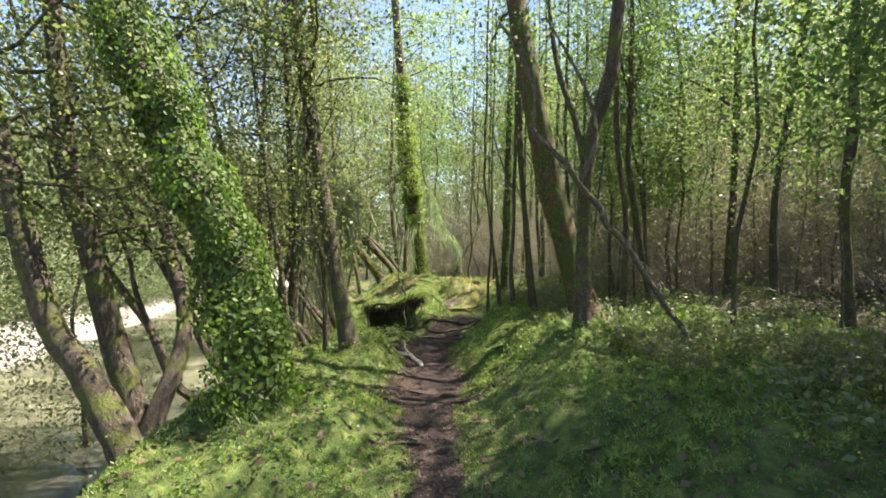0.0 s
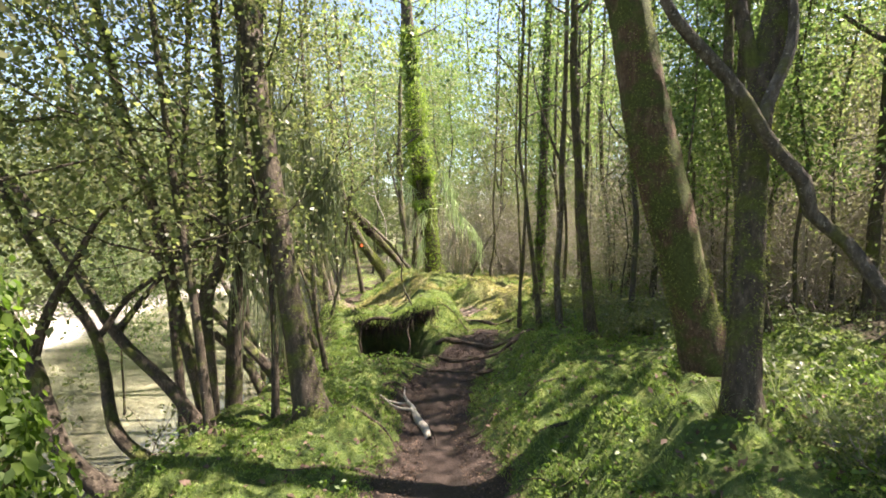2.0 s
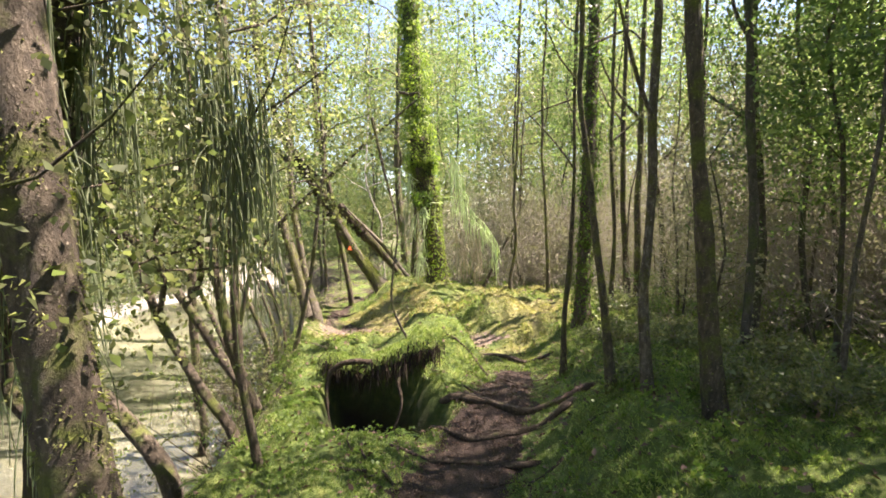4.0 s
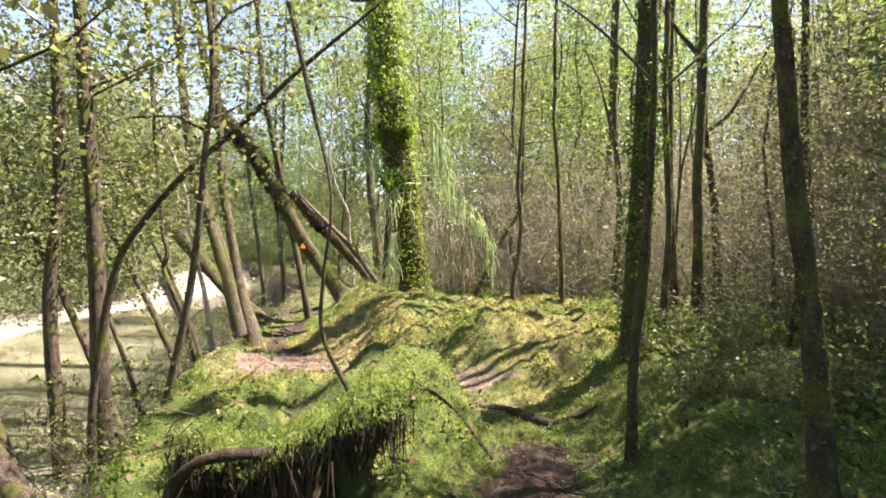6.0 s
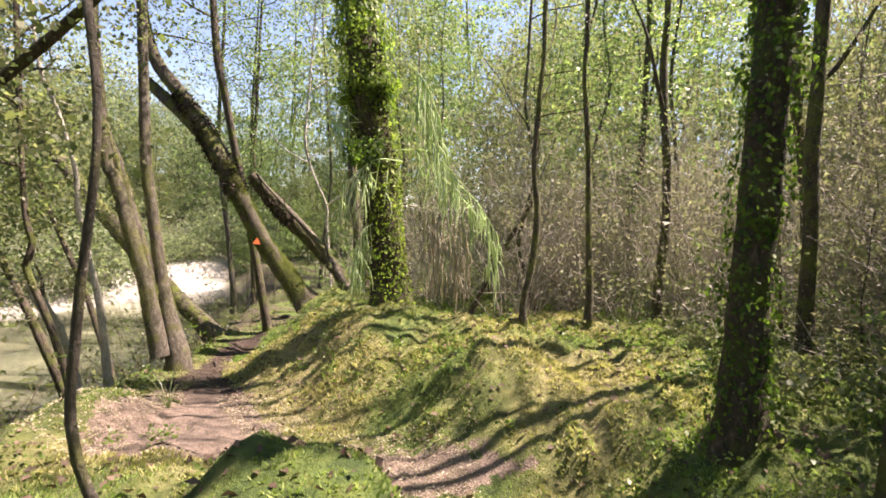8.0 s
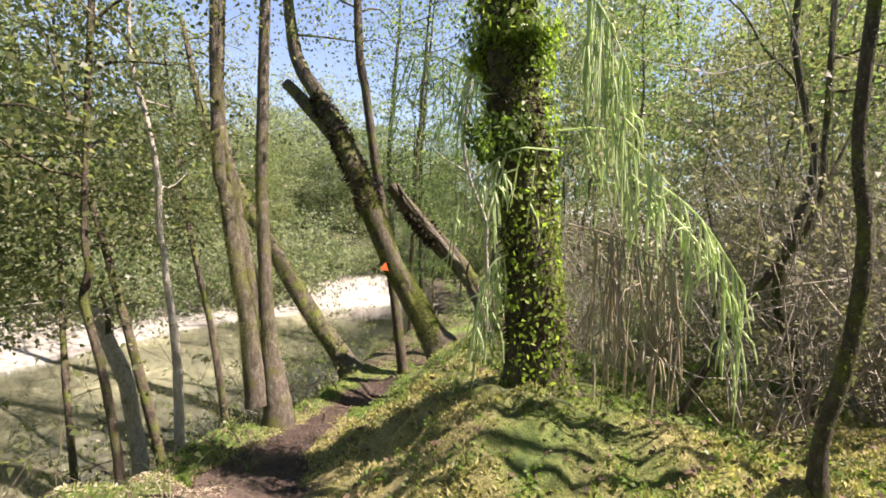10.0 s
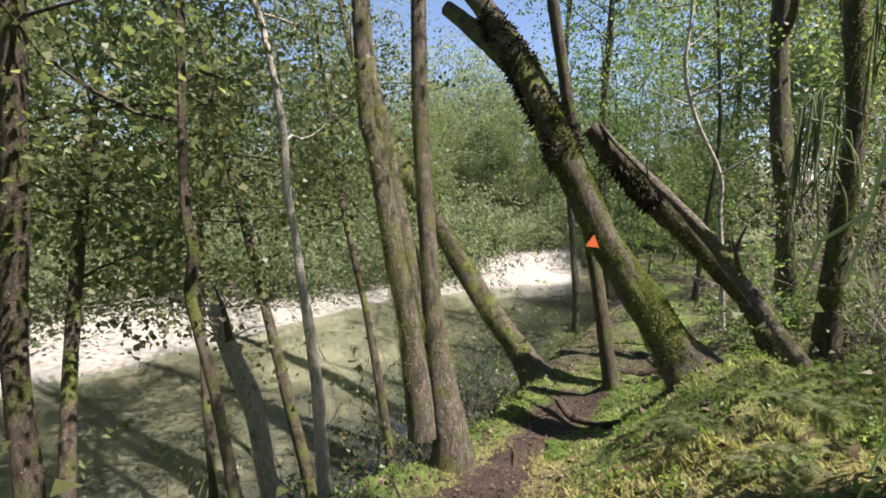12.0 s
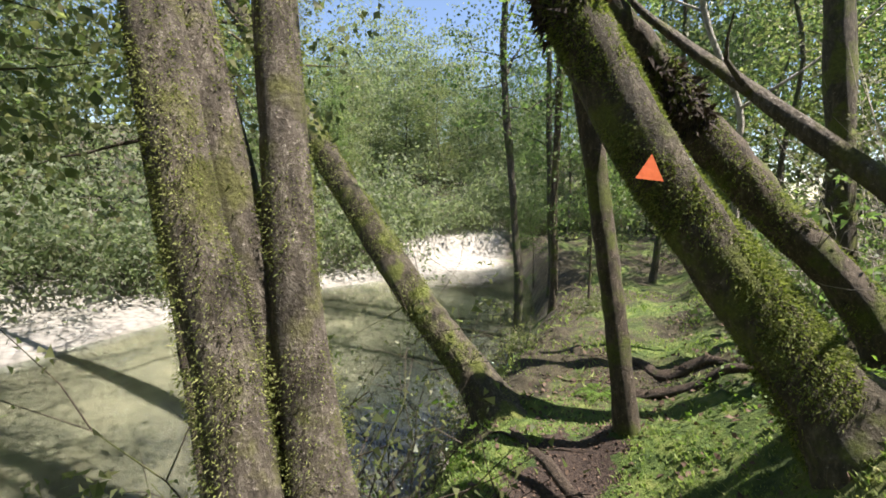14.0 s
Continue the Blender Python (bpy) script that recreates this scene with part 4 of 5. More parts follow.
LEAN_R = [(-3.55, 15.62, -0.85, 0.15), (-3.99, 15.65, -0.4, 0.128), (-4.42, 15.68, -0.02, 0.122), (-4.87, 15.71, 0.46, 0.122), (-5.5, 15.76, 1.15, 0.118), (-6.1, 15.8, 1.8, 0.11), (-6.9, 15.8, 2.9, 0.08), (-7.6, 15.8, 4.8, 0.03)]
t = tree("leaning_tree", "moss-covered trunk leaning out over the river", [LEAN_R], BARK_MOSS, LEAF_BANK, 131, dict(count=16, length=1.3, per_line=352, spread=0.4, size=0.044, low=0.55, r=0.02))
moss_on(t, LEAN_R[:6], 26000, 0.015, 132)

LOG = [(-1.5, 16.0, -0.1, 0.12), (-1.78, 16.05, 0.28, 0.11), (-2.2, 16.1, 0.73, 0.11), (-2.58, 15.9, 1.18, 0.11), (-2.83, 15.6, 1.55, 0.1), (-3.05, 15.45, 1.85, 0.07)]
t = tree("fallen_log", "broken dead trunk leaning on the mossy tree", [LOG], BARK_DARK, LEAF_BANK, 141, None, flare=0.0, rough=0.2, category="log")
moss_on(t, LOG, 16000, 0.016, 142)
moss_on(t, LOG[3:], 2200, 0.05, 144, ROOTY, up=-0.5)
SNAG = [(-1.05, 14.4, -0.05, 0.055), (-1.35, 14.65, 0.28, 0.052), (-1.7, 14.98, 0.65, 0.048), (-2.05, 15.22, 1.0, 0.04), (-2.47, 15.38, 1.38, 0.032), (-2.79, 15.44, 1.68, 0.022), (-2.96, 15.46, 1.88, 0.012)]
tree("fallen_branch", "pale weathered dead branch lying against the broken trunk", [SNAG, [(-1.7, 14.98, 0.65, 0.02), (-1.72, 14.85, 0.85, 0.014), (-1.66, 14.8, 1.02, 0.005)], [(-2.3, 15.32, 1.22, 0.016), (-2.42, 15.2, 1.36, 0.01), (-2.4, 15.1, 1.52, 0.004)]], BARK_GREY, LEAF_BANK, 143, None, flare=0.0, rough=0.2, sides=8, category="branch")

BIRCH = rise([(-3.2, 12.68, -0.5, 0.04), (-3.25, 12.68, 0.0, 0.034), (-3.3, 12.67, 0.4, 0.031), (-3.37, 12.66, 0.72, 0.026), (-3.42, 12.65, 1.03, 0.023), (-3.46, 12.64, 1.19, 0.026), (-3.48, 12.63, 1.59, 0.02), (-3.62, 12.61, 2.1, 0.018), (-3.78, 12.58, 2.6, 0.016)], 5.5, (-0.3, 0.1), 0.008)
tree("slim_tree", "slim pale-barked sapling on the river bank", [BIRCH], BARK_PALE, LEAF_BANK, 151, dict(count=9, length=0.8, per_line=192, spread=0.3, size=0.041, low=0.3, r=0.01), flare=0.1, sides=8)
for i, (s, top, mat) in enumerate([([(-3.15, 12.2, -0.5, 0.034), (-3.3, 12.17, 0.15, 0.028), (-3.44, 12.14, 0.55, 0.026), (-3.49, 12.13, 0.72, 0.027), (-3.44, 12.14, 0.9, 0.027), (-3.5, 12.13, 1.3, 0.022)], 5, BARK_DARK),
                                   ([(-4.3, 11.57, -1.3, 0.075), (-4.36, 11.55, 0.3, 0.062), (-4.3, 11.6, 1.2, 0.058), (-4.26, 11.64, 2.2, 0.055)], 7, BARK_DARK),
                                   ([(-3.33, 10.9, -0.6, 0.08), (-3.35, 10.9, 0.6, 0.07), (-3.37, 10.9, 1.46, 0.065), (-3.4, 10.9, 2.2, 0.06)], 7, BARK_DARK),
                                   ([(-2.2, 9.9, -0.3, 0.03), (-2.0, 9.9, 0.5, 0.026), (-1.9, 9.9, 1.05, 0.025), (-1.82, 9.9, 1.75, 0.022), (-1.76, 9.9, 2.3, 0.02)], 5, BARK_GREY),
                                   ([(-0.68, 9.45, 0.05, 0.014), (-0.81, 9.43, 0.27, 0.014), (-0.89, 9.43, 0.54, 0.013), (-0.89, 9.43, 0.89, 0.011), (-0.84, 9.43, 1.4, 0.009)], 2.6, BARK_GREY),
                                   ([(-3.2, 10.6, -0.4, 0.034), (-2.97, 10.6, 0.8, 0.03), (-2.69, 10.6, 1.28, 0.028), (-2.32, 10.6, 1.68, 0.026), (-1.92, 10.6, 2.02, 0.024), (-1.31, 10.6, 2.57, 0.018), (-0.7, 10.65, 3.1, 0.012)], 3.2, BARK_DARK)]):
    tree("bank_tree" if top else "broken_stump", "broken mossy stem leaning over the river bank" if not top else "dark stem growing on the river bank", [rise(s, top, (-0.3, 0.2), 0.02) if top else s], mat, LEAF_BANK, 161 + i,
         dict(count=14, length=1.2, per_line=352, spread=0.38, size=0.044, low=0.35, r=0.014) if top and top >= 5 else None, group="bank trees" if top else "", sides=8, flare=0.1)

STUB = [(-3.3, 12.44, -0.6, 0.055), (-3.38, 12.42, -0.2, 0.046), (-3.43, 12.4, 0.05, 0.049), (-3.52, 12.35, 0.3, 0.043), (-3.6, 12.31, 0.5, 0.04), (-3.62, 12.3, 0.56, 0.034), (-3.63, 12.3, 0.59, 0.02), (-3.63, 12.3, 0.6, 0.002)]
t = tree("broken_stump", "broken grey mossy stem leaning over the river bank", [STUB], BARK_PALE, LEAF_DRY, 181, dict(count=9, length=0.45, per_line=26, spread=0.1, size=0.03, low=0.72, r=0.006, lift=0.0), sides=14, flare=0.3, rough=0.22)
moss_on(t, STUB[:6], 2500, 0.012, 182, up=0.3)
part("snag", stem_mesh("snag", [(-3.55, 12.33, 0.38, 0.02), (-3.5, 12.3, 0.55, 0.014), (-3.53, 12.26, 0.72, 0.005)], t.location, BARK_GREY, 6, 0.2, 5), t)

for i, s in enumerate([[(-3.75, 12.95, -1.0, 0.045), (-4.1, 12.9, 0.0, 0.04), (-4.6, 12.9, 1.0, 0.03), (-5.2, 12.9, 2.2, 0.02), (-5.8, 13.0, 3.6, 0.01)],
                       [(-3.9, 13.75, -1.0, 0.04), (-4.3, 13.85, 0.1, 0.034), (-4.9, 14.0, 1.2, 0.028), (-5.6, 14.3, 2.4, 0.018), (-6.2, 14.5, 3.8, 0.01)],
                       [(-3.7, 11.6, -1.0, 0.045), (-4.4, 11.8, 0.4, 0.036), (-5.2, 12.1, 1.6, 0.025), (-5.8, 12.4, 3.0, 0.012)],
                       [(-4.0, 12.4, -1.1, 0.03), (-4.4, 12.5, 0.0, 0.026), (-4.9, 12.7, 0.9, 0.02), (-5.6, 13.0, 1.7, 0.012), (-6.3, 13.2, 2.4, 0.006)],
                       [(-3.5, 10.2, -0.8, 0.045), (-4.3, 10.4, 0.6, 0.036), (-5.0, 10.7, 1.8, 0.025), (-5.6, 11.0, 3.2, 0.012)]]):
    tree("bank_tree", "slim leafy tree leaning out over the river", [s], BARK_DARK, LEAF_SPRAY, 191 + i, dict(count=18, length=1.0, per_line=250, spread=0.26, size=0.05, low=0.4, r=0.01, lift=-0.1), group="bank trees", sides=8, flare=0.2)

# orange trail marker on the leaning tree
mk = thing("trail_marker", (-2.6, 14.63, 0.87), "orange plastic triangle nailed to a mossy trunk", "marker")
bm = bmesh.new()
tri = [(-0.05, 0, -0.04), (0.05, 0, -0.04), (0, 0, 0.056)]
front, back = [bm.verts.new(p) for p in tri], [bm.verts.new((p[0], 0.004, p[2])) for p in tri]
bm.faces.new(front), bm.faces.new(back[::-1])
for i in range(3):
    bm.faces.new((front[i], back[i], back[(i + 1) % 3], front[(i + 1) % 3]))
bmesh.ops.recalc_face_normals(bm, faces=bm.faces)
me = bpy.data.meshes.new("plate")
bm.to_mesh(me)
me.materials.append(ORANGE)
part("plate", me, mk)
mk.rotation_euler = (radians(-12), radians(6), radians(28))

# ---- the forest ----
def forest_kind(seed, height, r, crown, mat, leaves):
    g = np.random.default_rng(seed)
    s = [(0, 0, -0.2, r * 1.2)] + [(g.normal(0, 0.05 + 0.02 * k), g.normal(0, 0.05 + 0.02 * k), height * k / 6, r * (1 - 0.13 * k)) for k in range(1, 7)]
    t = thing("forest_tree", (0, 0, 0), "tall thin forest tree with a dark stem and small leaves", "tree", "forest trees")
    part("trunk", stem_mesh("trunk", s, (0, 0, 0), mat, 7, 0.08, seed, 0.3, 0.5), t)
    lines, (lv, lf) = crown_on(s, g=g, simple=True, **crown)
    bv, bf = join([tube_arrays(line[::2], 0.5, 3) for line in lines])
    tagged(part("twig_work", mesh_of("twig_work", bv, bf, mat), t), kind="stuff")
    part("crown", mesh_of("crown", lv, lf, leaves), t)
    return t


KINDS = [forest_kind(201, 10, 0.05, dict(count=24, length=1.3, per_line=330, spread=0.46, size=0.072, low=0.24, r=0.014), BARK_FAR, LEAF_FOREST),
         forest_kind(202, 12, 0.07, dict(count=24, length=1.6, per_line=160, spread=0.55, size=0.115, low=0.25, r=0.018), BARK_FAR, LEAF_FOREST),
         forest_kind(203, 8, 0.035, dict(count=20, length=1.1, per_line=330, spread=0.42, size=0.062, low=0.26, r=0.01), BARK_DARK, LEAF_FOREST),
         forest_kind(204, 9, 0.05, dict(count=24, length=1.5, per_line=300, spread=0.5, size=0.075, low=0.08, r=0.014), BARK_FAR, LEAF_BANK),
         forest_kind(205, 13, 0.10, dict(count=22, length=2.0, per_line=160, spread=0.6, size=0.13, low=0.3, r=0.02), BARK_MOSS, LEAF_FOREST),
         forest_kind(206, 5, 0.03, dict(count=22, length=1.0, per_line=170, spread=0.4, size=0.06, low=0.1, r=0.01), BARK_FAR, LEAF_DRY),
         forest_kind(207, 8, 0.07, dict(count=30, length=2.6, per_line=250, spread=0.75, size=0.155, low=0.0, r=0.02), BARK_FAR, LEAF_FAR),
         forest_kind(208, 8, 0.04, dict(count=24, length=1.4, per_line=180, spread=0.48, size=0.075, low=0.15, r=0.012), BARK_FAR, LEAF_OLIVE),
         forest_kind(209, 7, 0.024, dict(count=8, length=0.7, per_line=70, spread=0.3, size=0.05, low=0.5, r=0.006), BARK_GREY, LEAF_FOREST)]
rf = np.random.default_rng(210)
spots = []


def scatter(x0, x1, y0, y1, gap, kinds, keep=1.0, grow=(0.8, 1.2)):
    for x in np.arange(x0, x1, gap):
        for y in np.arange(y0, y1, gap):
            px, py = x + rf.uniform(-0.45, 0.45) * gap, y + rf.uniform(-0.45, 0.45) * gap
            if rf.uniform() < keep:
                spots.append((px, py, kinds[rf.integers(len(kinds))], rf.uniform(*grow), rf.uniform(0, 360)))


scatter(3.4, 9, 0, 9, 1.6, (0, 2, 1, 2, 2, 2), 0.68)
scatter(2.7, 8.5, 6.4, 13.5, 1.0, (8,), 0.75, (0.7, 1.15))
scatter(3.2, 8.5, 2.5, 6.4, 1.3, (8,), 0.6, (0.7, 1.1))
scatter(3.0, 5.5, 9, 20, 1.6, (5,), 0.8, (0.5, 0.8))
scatter(5.5, 9, 9, 20, 1.7, (5, 5, 7), 0.85, (0.7, 0.95))
scatter(9, 16, -2, 9, 2.7, (1, 1, 3, 4, 0), 0.85)
scatter(9, 17, 9, 30, 2.6, (7, 7, 3, 2), 0.9, (0.9, 1.3))
scatter(17, 26, -6, 34, 4.2, (6,), 0.95, (0.9, 1.35))
scatter(0.0, 2.8, 15.8, 22, 1.6, (5, 5, 7), 0.85, (0.75, 1.05))
scatter(-2.5, 9, 22, 32, 2.6, (3, 3, 0), 0.9, (0.85, 1.15))
scatter(-4.5, 12, 33, 40, 3.8, (6, 6, 4), 0.95, (1.0, 1.4))
scatter(-5.8, -2.6, 19.5, 30, 2.0, (2, 2, 3), 0.85, (0.45, 0.7))
scatter(-16.5, -12.8, -2, 27, 2.1, (6, 3, 3, 1), 0.85, (0.35, 0.8))
scatter(-22, -15, -4, 18, 3.4, (6, 6, 3), 0.8, (0.5, 1.0))
scatter(-22, -15, 18, 50, 3.4, (6,), 0.95, (0.4, 0.55))
scatter(-14, -6, 33, 46, 3.4, (6, 6, 3), 0.95, (0.4, 0.6))
scatter(-6.5, -3.9, 6.5, 11, 1.5, (3, 2), 0.7, (0.45, 0.7))
# Unseen trees behind the start of the walk, added only for shade.
scatter(-3.6, 0, -7, -2, 3.0, (3,), 0.7)
# Most right-hand trees here are added to cast shade, some out of view.
spots += [(3.3, 2.6, 0, 0.8, 20), (3.5, 3.6, 0, 0.85, 75), (2.95, 2.0, 2, 1.0, 130), (5.3, 11.2, 1, 0.75, 95), (2.4, 15.7, 0, 0.8, 310), (3.5, 15.6, 1, 0.7, 45), (4.3, 3.7, 4, 0.7, 140), (3.1, 8.6, 2, 0.9, 10), (3.5, 9.4, 0, 0.75, 200), (2.9, 4.6, 2, 0.9, 300), (3.9, 2.9, 0, 0.8, 222), (3.7, 8.4, 0, 0.85, 70), (4.4, 9.0, 1, 0.7, 170), (4.1, 10.0, 0, 0.8, 260), (3.4, 7.7, 2, 1.0, 33), (-7.0, 27.5, 1, 0.8, 90),
          (-9.0, 36, 4, 1.1, 210), (-5.2, 31, 0, 1.0, 270), (-13.5, 24, 1, 0.5, 30), (-15, 20, 4, 0.75, 100)]
spots += [(-15.5, 30, 6, 0.7, 10), (-17.5, 33, 6, 0.8, 70), (-14.0, 32.5, 6, 0.6, 140), (-19.0, 29.5, 6, 0.75, 200), (-16.5, 27, 6, 0.6, 260), (-13.0, 29, 3, 0.7, 320), (-20.5, 34, 6, 0.9, 40), (-15.5, 36, 6, 0.8, 100), (-12.0, 36.5, 6, 0.8, 160), (-18.0, 24.5, 6, 0.65, 220), (-14.6, 25.5, 3, 0.65, 280)]
spots = [p for p in spots if not (2.5 < p[0] < 6.0 and 5.1 < p[1] < 7.0)]
spots = [(x, y, k, s * (0.8 if x < -10 and y > 22 else 1.0), a) for x, y, k, s, a in spots]
used = set()
for x, y, k, s, a in spots:
    m = Matrix.Translation((x, y, float(ground_z(x, y)))) @ pose(0, 0, 0, rf.normal(0, 2), rf.normal(0, 2), a) @ Matrix.Diagonal((s, s, s, 1))
    if k in used:
        copy_thing(KINDS[k], m)
    else:
        used.add(k)
        KINDS[k].matrix_basis = m

# ---- undergrowth ----
def shrub_kind(name, label, seed, height, stems, leaves, per_line, size, mat, spread=0.12, wood=TWIG, group="undergrowth shrubs"):
    g = np.random.default_rng(seed)
    t = thing(name, (0, 0, 0), label, "shrub", group)
    lines = []
    for i in range(stems):
        a = g.uniform(0, 6.28)
        line = limb_line((g.normal(0, 0.05), g.normal(0, 0.05), -0.05), (math.cos(a) * 0.6, math.sin(a) * 0.6, 1.0), height * g.uniform(0.6, 1.15), 0.007, g, 0.1)
        lines.append(line)
        for k in range(3):
            q = line[g.integers(1, len(line) - 1)]
            lines.append(limb_line(q[:3], g.normal(size=3) + [0, 0, 0.5], height * 0.4, 0.004, g, 0.1, 3))
    v, f = join([tube_arrays(line, 0.3, 3) for line in lines])
    tagged(part("twig_work", mesh_of("twig_work", v, f, wood), t), kind="stuff")
    v, f = crown_arrays(lines, per_line, spread, size, g, 0.2, True)
    part("foliage", mesh_of("foliage", v, f, leaves), t)
    return t


def spread_copies(kind, places, grow=(0.75, 1.3), sink=0.02):
    """Stand a thing and its copies on the ground at these places."""
    for i, (x, y) in enumerate(places):
        s = rf.uniform(*grow)
        m = Matrix.Translation((x, y, float(ground_z(x, y)) - sink)) @ pose(0, 0, 0, 0, 0, rf.uniform(0, 360)) @ Matrix.Diagonal((s, s, s, 1))
        if i == 0:
            kind.matrix_basis = m
        else:
            copy_thing(kind, m)


def places(n, x0, x1, y0, y1, clear=0.7):
    out = []
    while len(out) < n:
        x, y = rf.uniform(x0, x1), rf.uniform(y0, y1)
        if track_off(np.array(x), np.array(y)) > clear and x > np.interp(y, ZONE_Y, BANK_X) - 0.3:
            out.append((x, y))
    return out


grey = shrub_kind("shrub", "low grey-green small-leaved shrub on the forest floor", 301, 0.6, 7, LEAF_SHRUB, 26, 0.035, LEAF_SHRUB)
spread_copies(grey, places(34, 1.9, 5.5, 0.6, 6.0, 1.9) + places(30, 2.4, 8, 5.5, 12, 1.6), (0.4, 0.9))
dry = shrub_kind("thicket_shrub", "dense twiggy brown thicket shrub with sparse dry leaves", 302, 2.4, 14, LEAF_DRY, 22, 0.034, LEAF_DRY, 0.2, TWIG, "thicket")
spread_copies(dry, places(80, 0.7, 7.5, 13.6, 19.5, 1.5) + places(60, 2.4, 8, 8.8, 13.6, 2.8) + places(12, -1.2, 2, 15, 18, 1.4), (0.6, 1.25))
for x, y in places(46, 2.6, 10, 14, 23) + places(46, 4.0, 10, 8.6, 14):
    spread = rf.uniform(1.25, 1.85)
    copy_thing(dry, Matrix.Translation((x, y, float(ground_z(x, y)) - 0.04)) @ pose(0, 0, 0, 0, 0, rf.uniform(0, 360)) @ Matrix.Diagonal((spread, spread, spread, 1)))
green = shrub_kind("thicket_shrub", "leafy green shrub at the edge of the thicket", 303, 1.1, 8, LEAF_FOREST, 24, 0.045, LEAF_FOREST, 0.14)
spread_copies(green, [p for p in places(26, 1.6, 6, 7.6, 17, 1.2) if p[0] > 2.0] + places(14, -3.0, 0.5, 16, 20, 0.9))
dark = shrub_kind("shrub", "dark leafy low shrub in the shade beside the track", 309, 0.75, 9, LEAF_SPRAY, 30, 0.04, LEAF_SPRAY, 0.12)
spread_copies(dark, places(26, 1.15, 2.7, 7.4, 10.2, 0.75) + places(14, 1.2, 3.2, 2.6, 4.6, 1.1) + places(8, 2.0, 3.4, 10.2, 12.5, 1.2) + places(22, -4.4, 0.2, 16.9, 20, 0.5), (0.5, 1.15))
bank = shrub_kind("bank_shrub", "leafy shrub hanging over the river bank", 304, 0.9, 8, LEAF_BANK, 22, 0.04, LEAF_BANK, 0.14, group="bank shrubs")
spread_copies(bank, [(float(np.interp(y, ZONE_Y, BANK_X)) - rf.uniform(0.1, 0.7), y) for y in np.arange(2.2, 20, 0.42) if not 11.9 < y < 13.7], (0.5, 1.1))
low = shrub_kind("bank_shrub", "tangled half-bare shrub at the foot of the river bank", 308, 1.1, 6, LEAF_BANK, 9, 0.026, LEAF_BANK, 0.1, BARK_DARK, "bank shrubs")
spread_copies(low, [(-3.5, 11.6), (-3.7, 12.15), (-3.8, 13.1), (-3.8, 13.95), (-3.9, 14.4), (-3.3, 11.1), (-3.1, 10.4), (-3.9, 14.9)], (1.0, 1.3))
far = shrub_kind("bank_shrub", "leafy shrub at the edge of the gravel bar", 305, 1.6, 9, LEAF_FAR, 62, 0.066, LEAF_FAR, 0.3, group="far bank shrubs")
spread_copies(far, [(-11.0 + 0.22 * max(0.0, y - 19) - rf.uniform(0, 1.2), y) for y in np.arange(0, 34, 0.5)], (0.8, 1.5))


def fern_kind(seed, count, length, label, mat=LEAF_FERN):
    g = np.random.default_rng(seed)
    t = thing("fern", (0, 0, 0), label, "fern", "ferns")
    for i in range(count):
        a = 6.28 * i / count + g.uniform(-0.3, 0.3)
        r = length * g.uniform(0.7, 1.1)
        line = np.array([(math.cos(a) * r * k, math.sin(a) * r * k, r * (0.9 * k - 0.95 * k * k) + 0.02, 0.004 * (1.05 - k)) for k in np.linspace(0, 1, 7)])
        s = spline(line, 0.02)
        arrays = []
        side = np.array([-math.sin(a), math.cos(a), 0])
        along = np.array([math.cos(a), math.sin(a), 0])
        verts = []
        for j in range(4, len(s)):
            k = j / len(s)
            w = 0.3 * length * (math.sin(math.pi * min(1, k * 0.92 + 0.08)) ** 0.8) * g.uniform(0.85, 1.05)
            for sg in (-1, 1):
                c = s[j, :3]
                tip = c + side * sg * w + along * 0.3 * w + [0, 0, -0.25 * w]
                mid = (c + tip) / 2
                verts += [c, mid + along * 0.011 + [0, 0, 0.006], tip, mid - along * 0.011 + [0, 0, 0.006]]
        v = np.array(verts)
        f = np.arange(len(v)).reshape(-1, 4)
        tv, tf = tube_arrays(line, 0.05, 4)
        frond = part("frond", mesh_of("frond", *join([(v, f), (tv, tf)]), mat), t)
    return t


fern = fern_kind(311, 8, 0.55, "green fern with arching feathery fronds on the bank")
spread_copies(fern, [(-3.5, 12.75), (-3.45, 12.98), (-3.4, 13.15), (-2.6, 14.35), (-3.3, 14.2), (-3.55, 13.25), (-2.75, 12.3), (-3.1, 16.2), (-2.2, 16.4), (-1.2, 15.6), (1.5, 11.3), (1.9, 11.0), (1.7, 12.2), (2.4, 10.3), (-1.9, 7.5), (-1.75, 6.9), (-0.6, 15.0), (-0.66, 8.15), (-0.5, 8.3), (-1.6, 8.5), (-1.45, 8.1), (-1.62, 8.8)], (0.4, 0.8))


spread_copies(fern_kind(312, 7, 0.5, "small dark fern in the shade of the leaning tree", LEAF_SPRAY), [(-0.75, 13.1), (-0.95, 13.35), (-0.5, 12.95), (-1.1, 13.2), (-0.7, 13.6), (-0.3, 13.6), (-1.15, 13.55), (-0.9, 13.9), (-1.55, 13.75), (-1.2, 14.1), (-0.75, 14.3), (-1.7, 13.95), (-1.0, 13.8), (-0.4, 14.0), (-1.3, 13.5), (-1.95, 14.1), (-0.9, 14.6)], (0.4, 0.8))


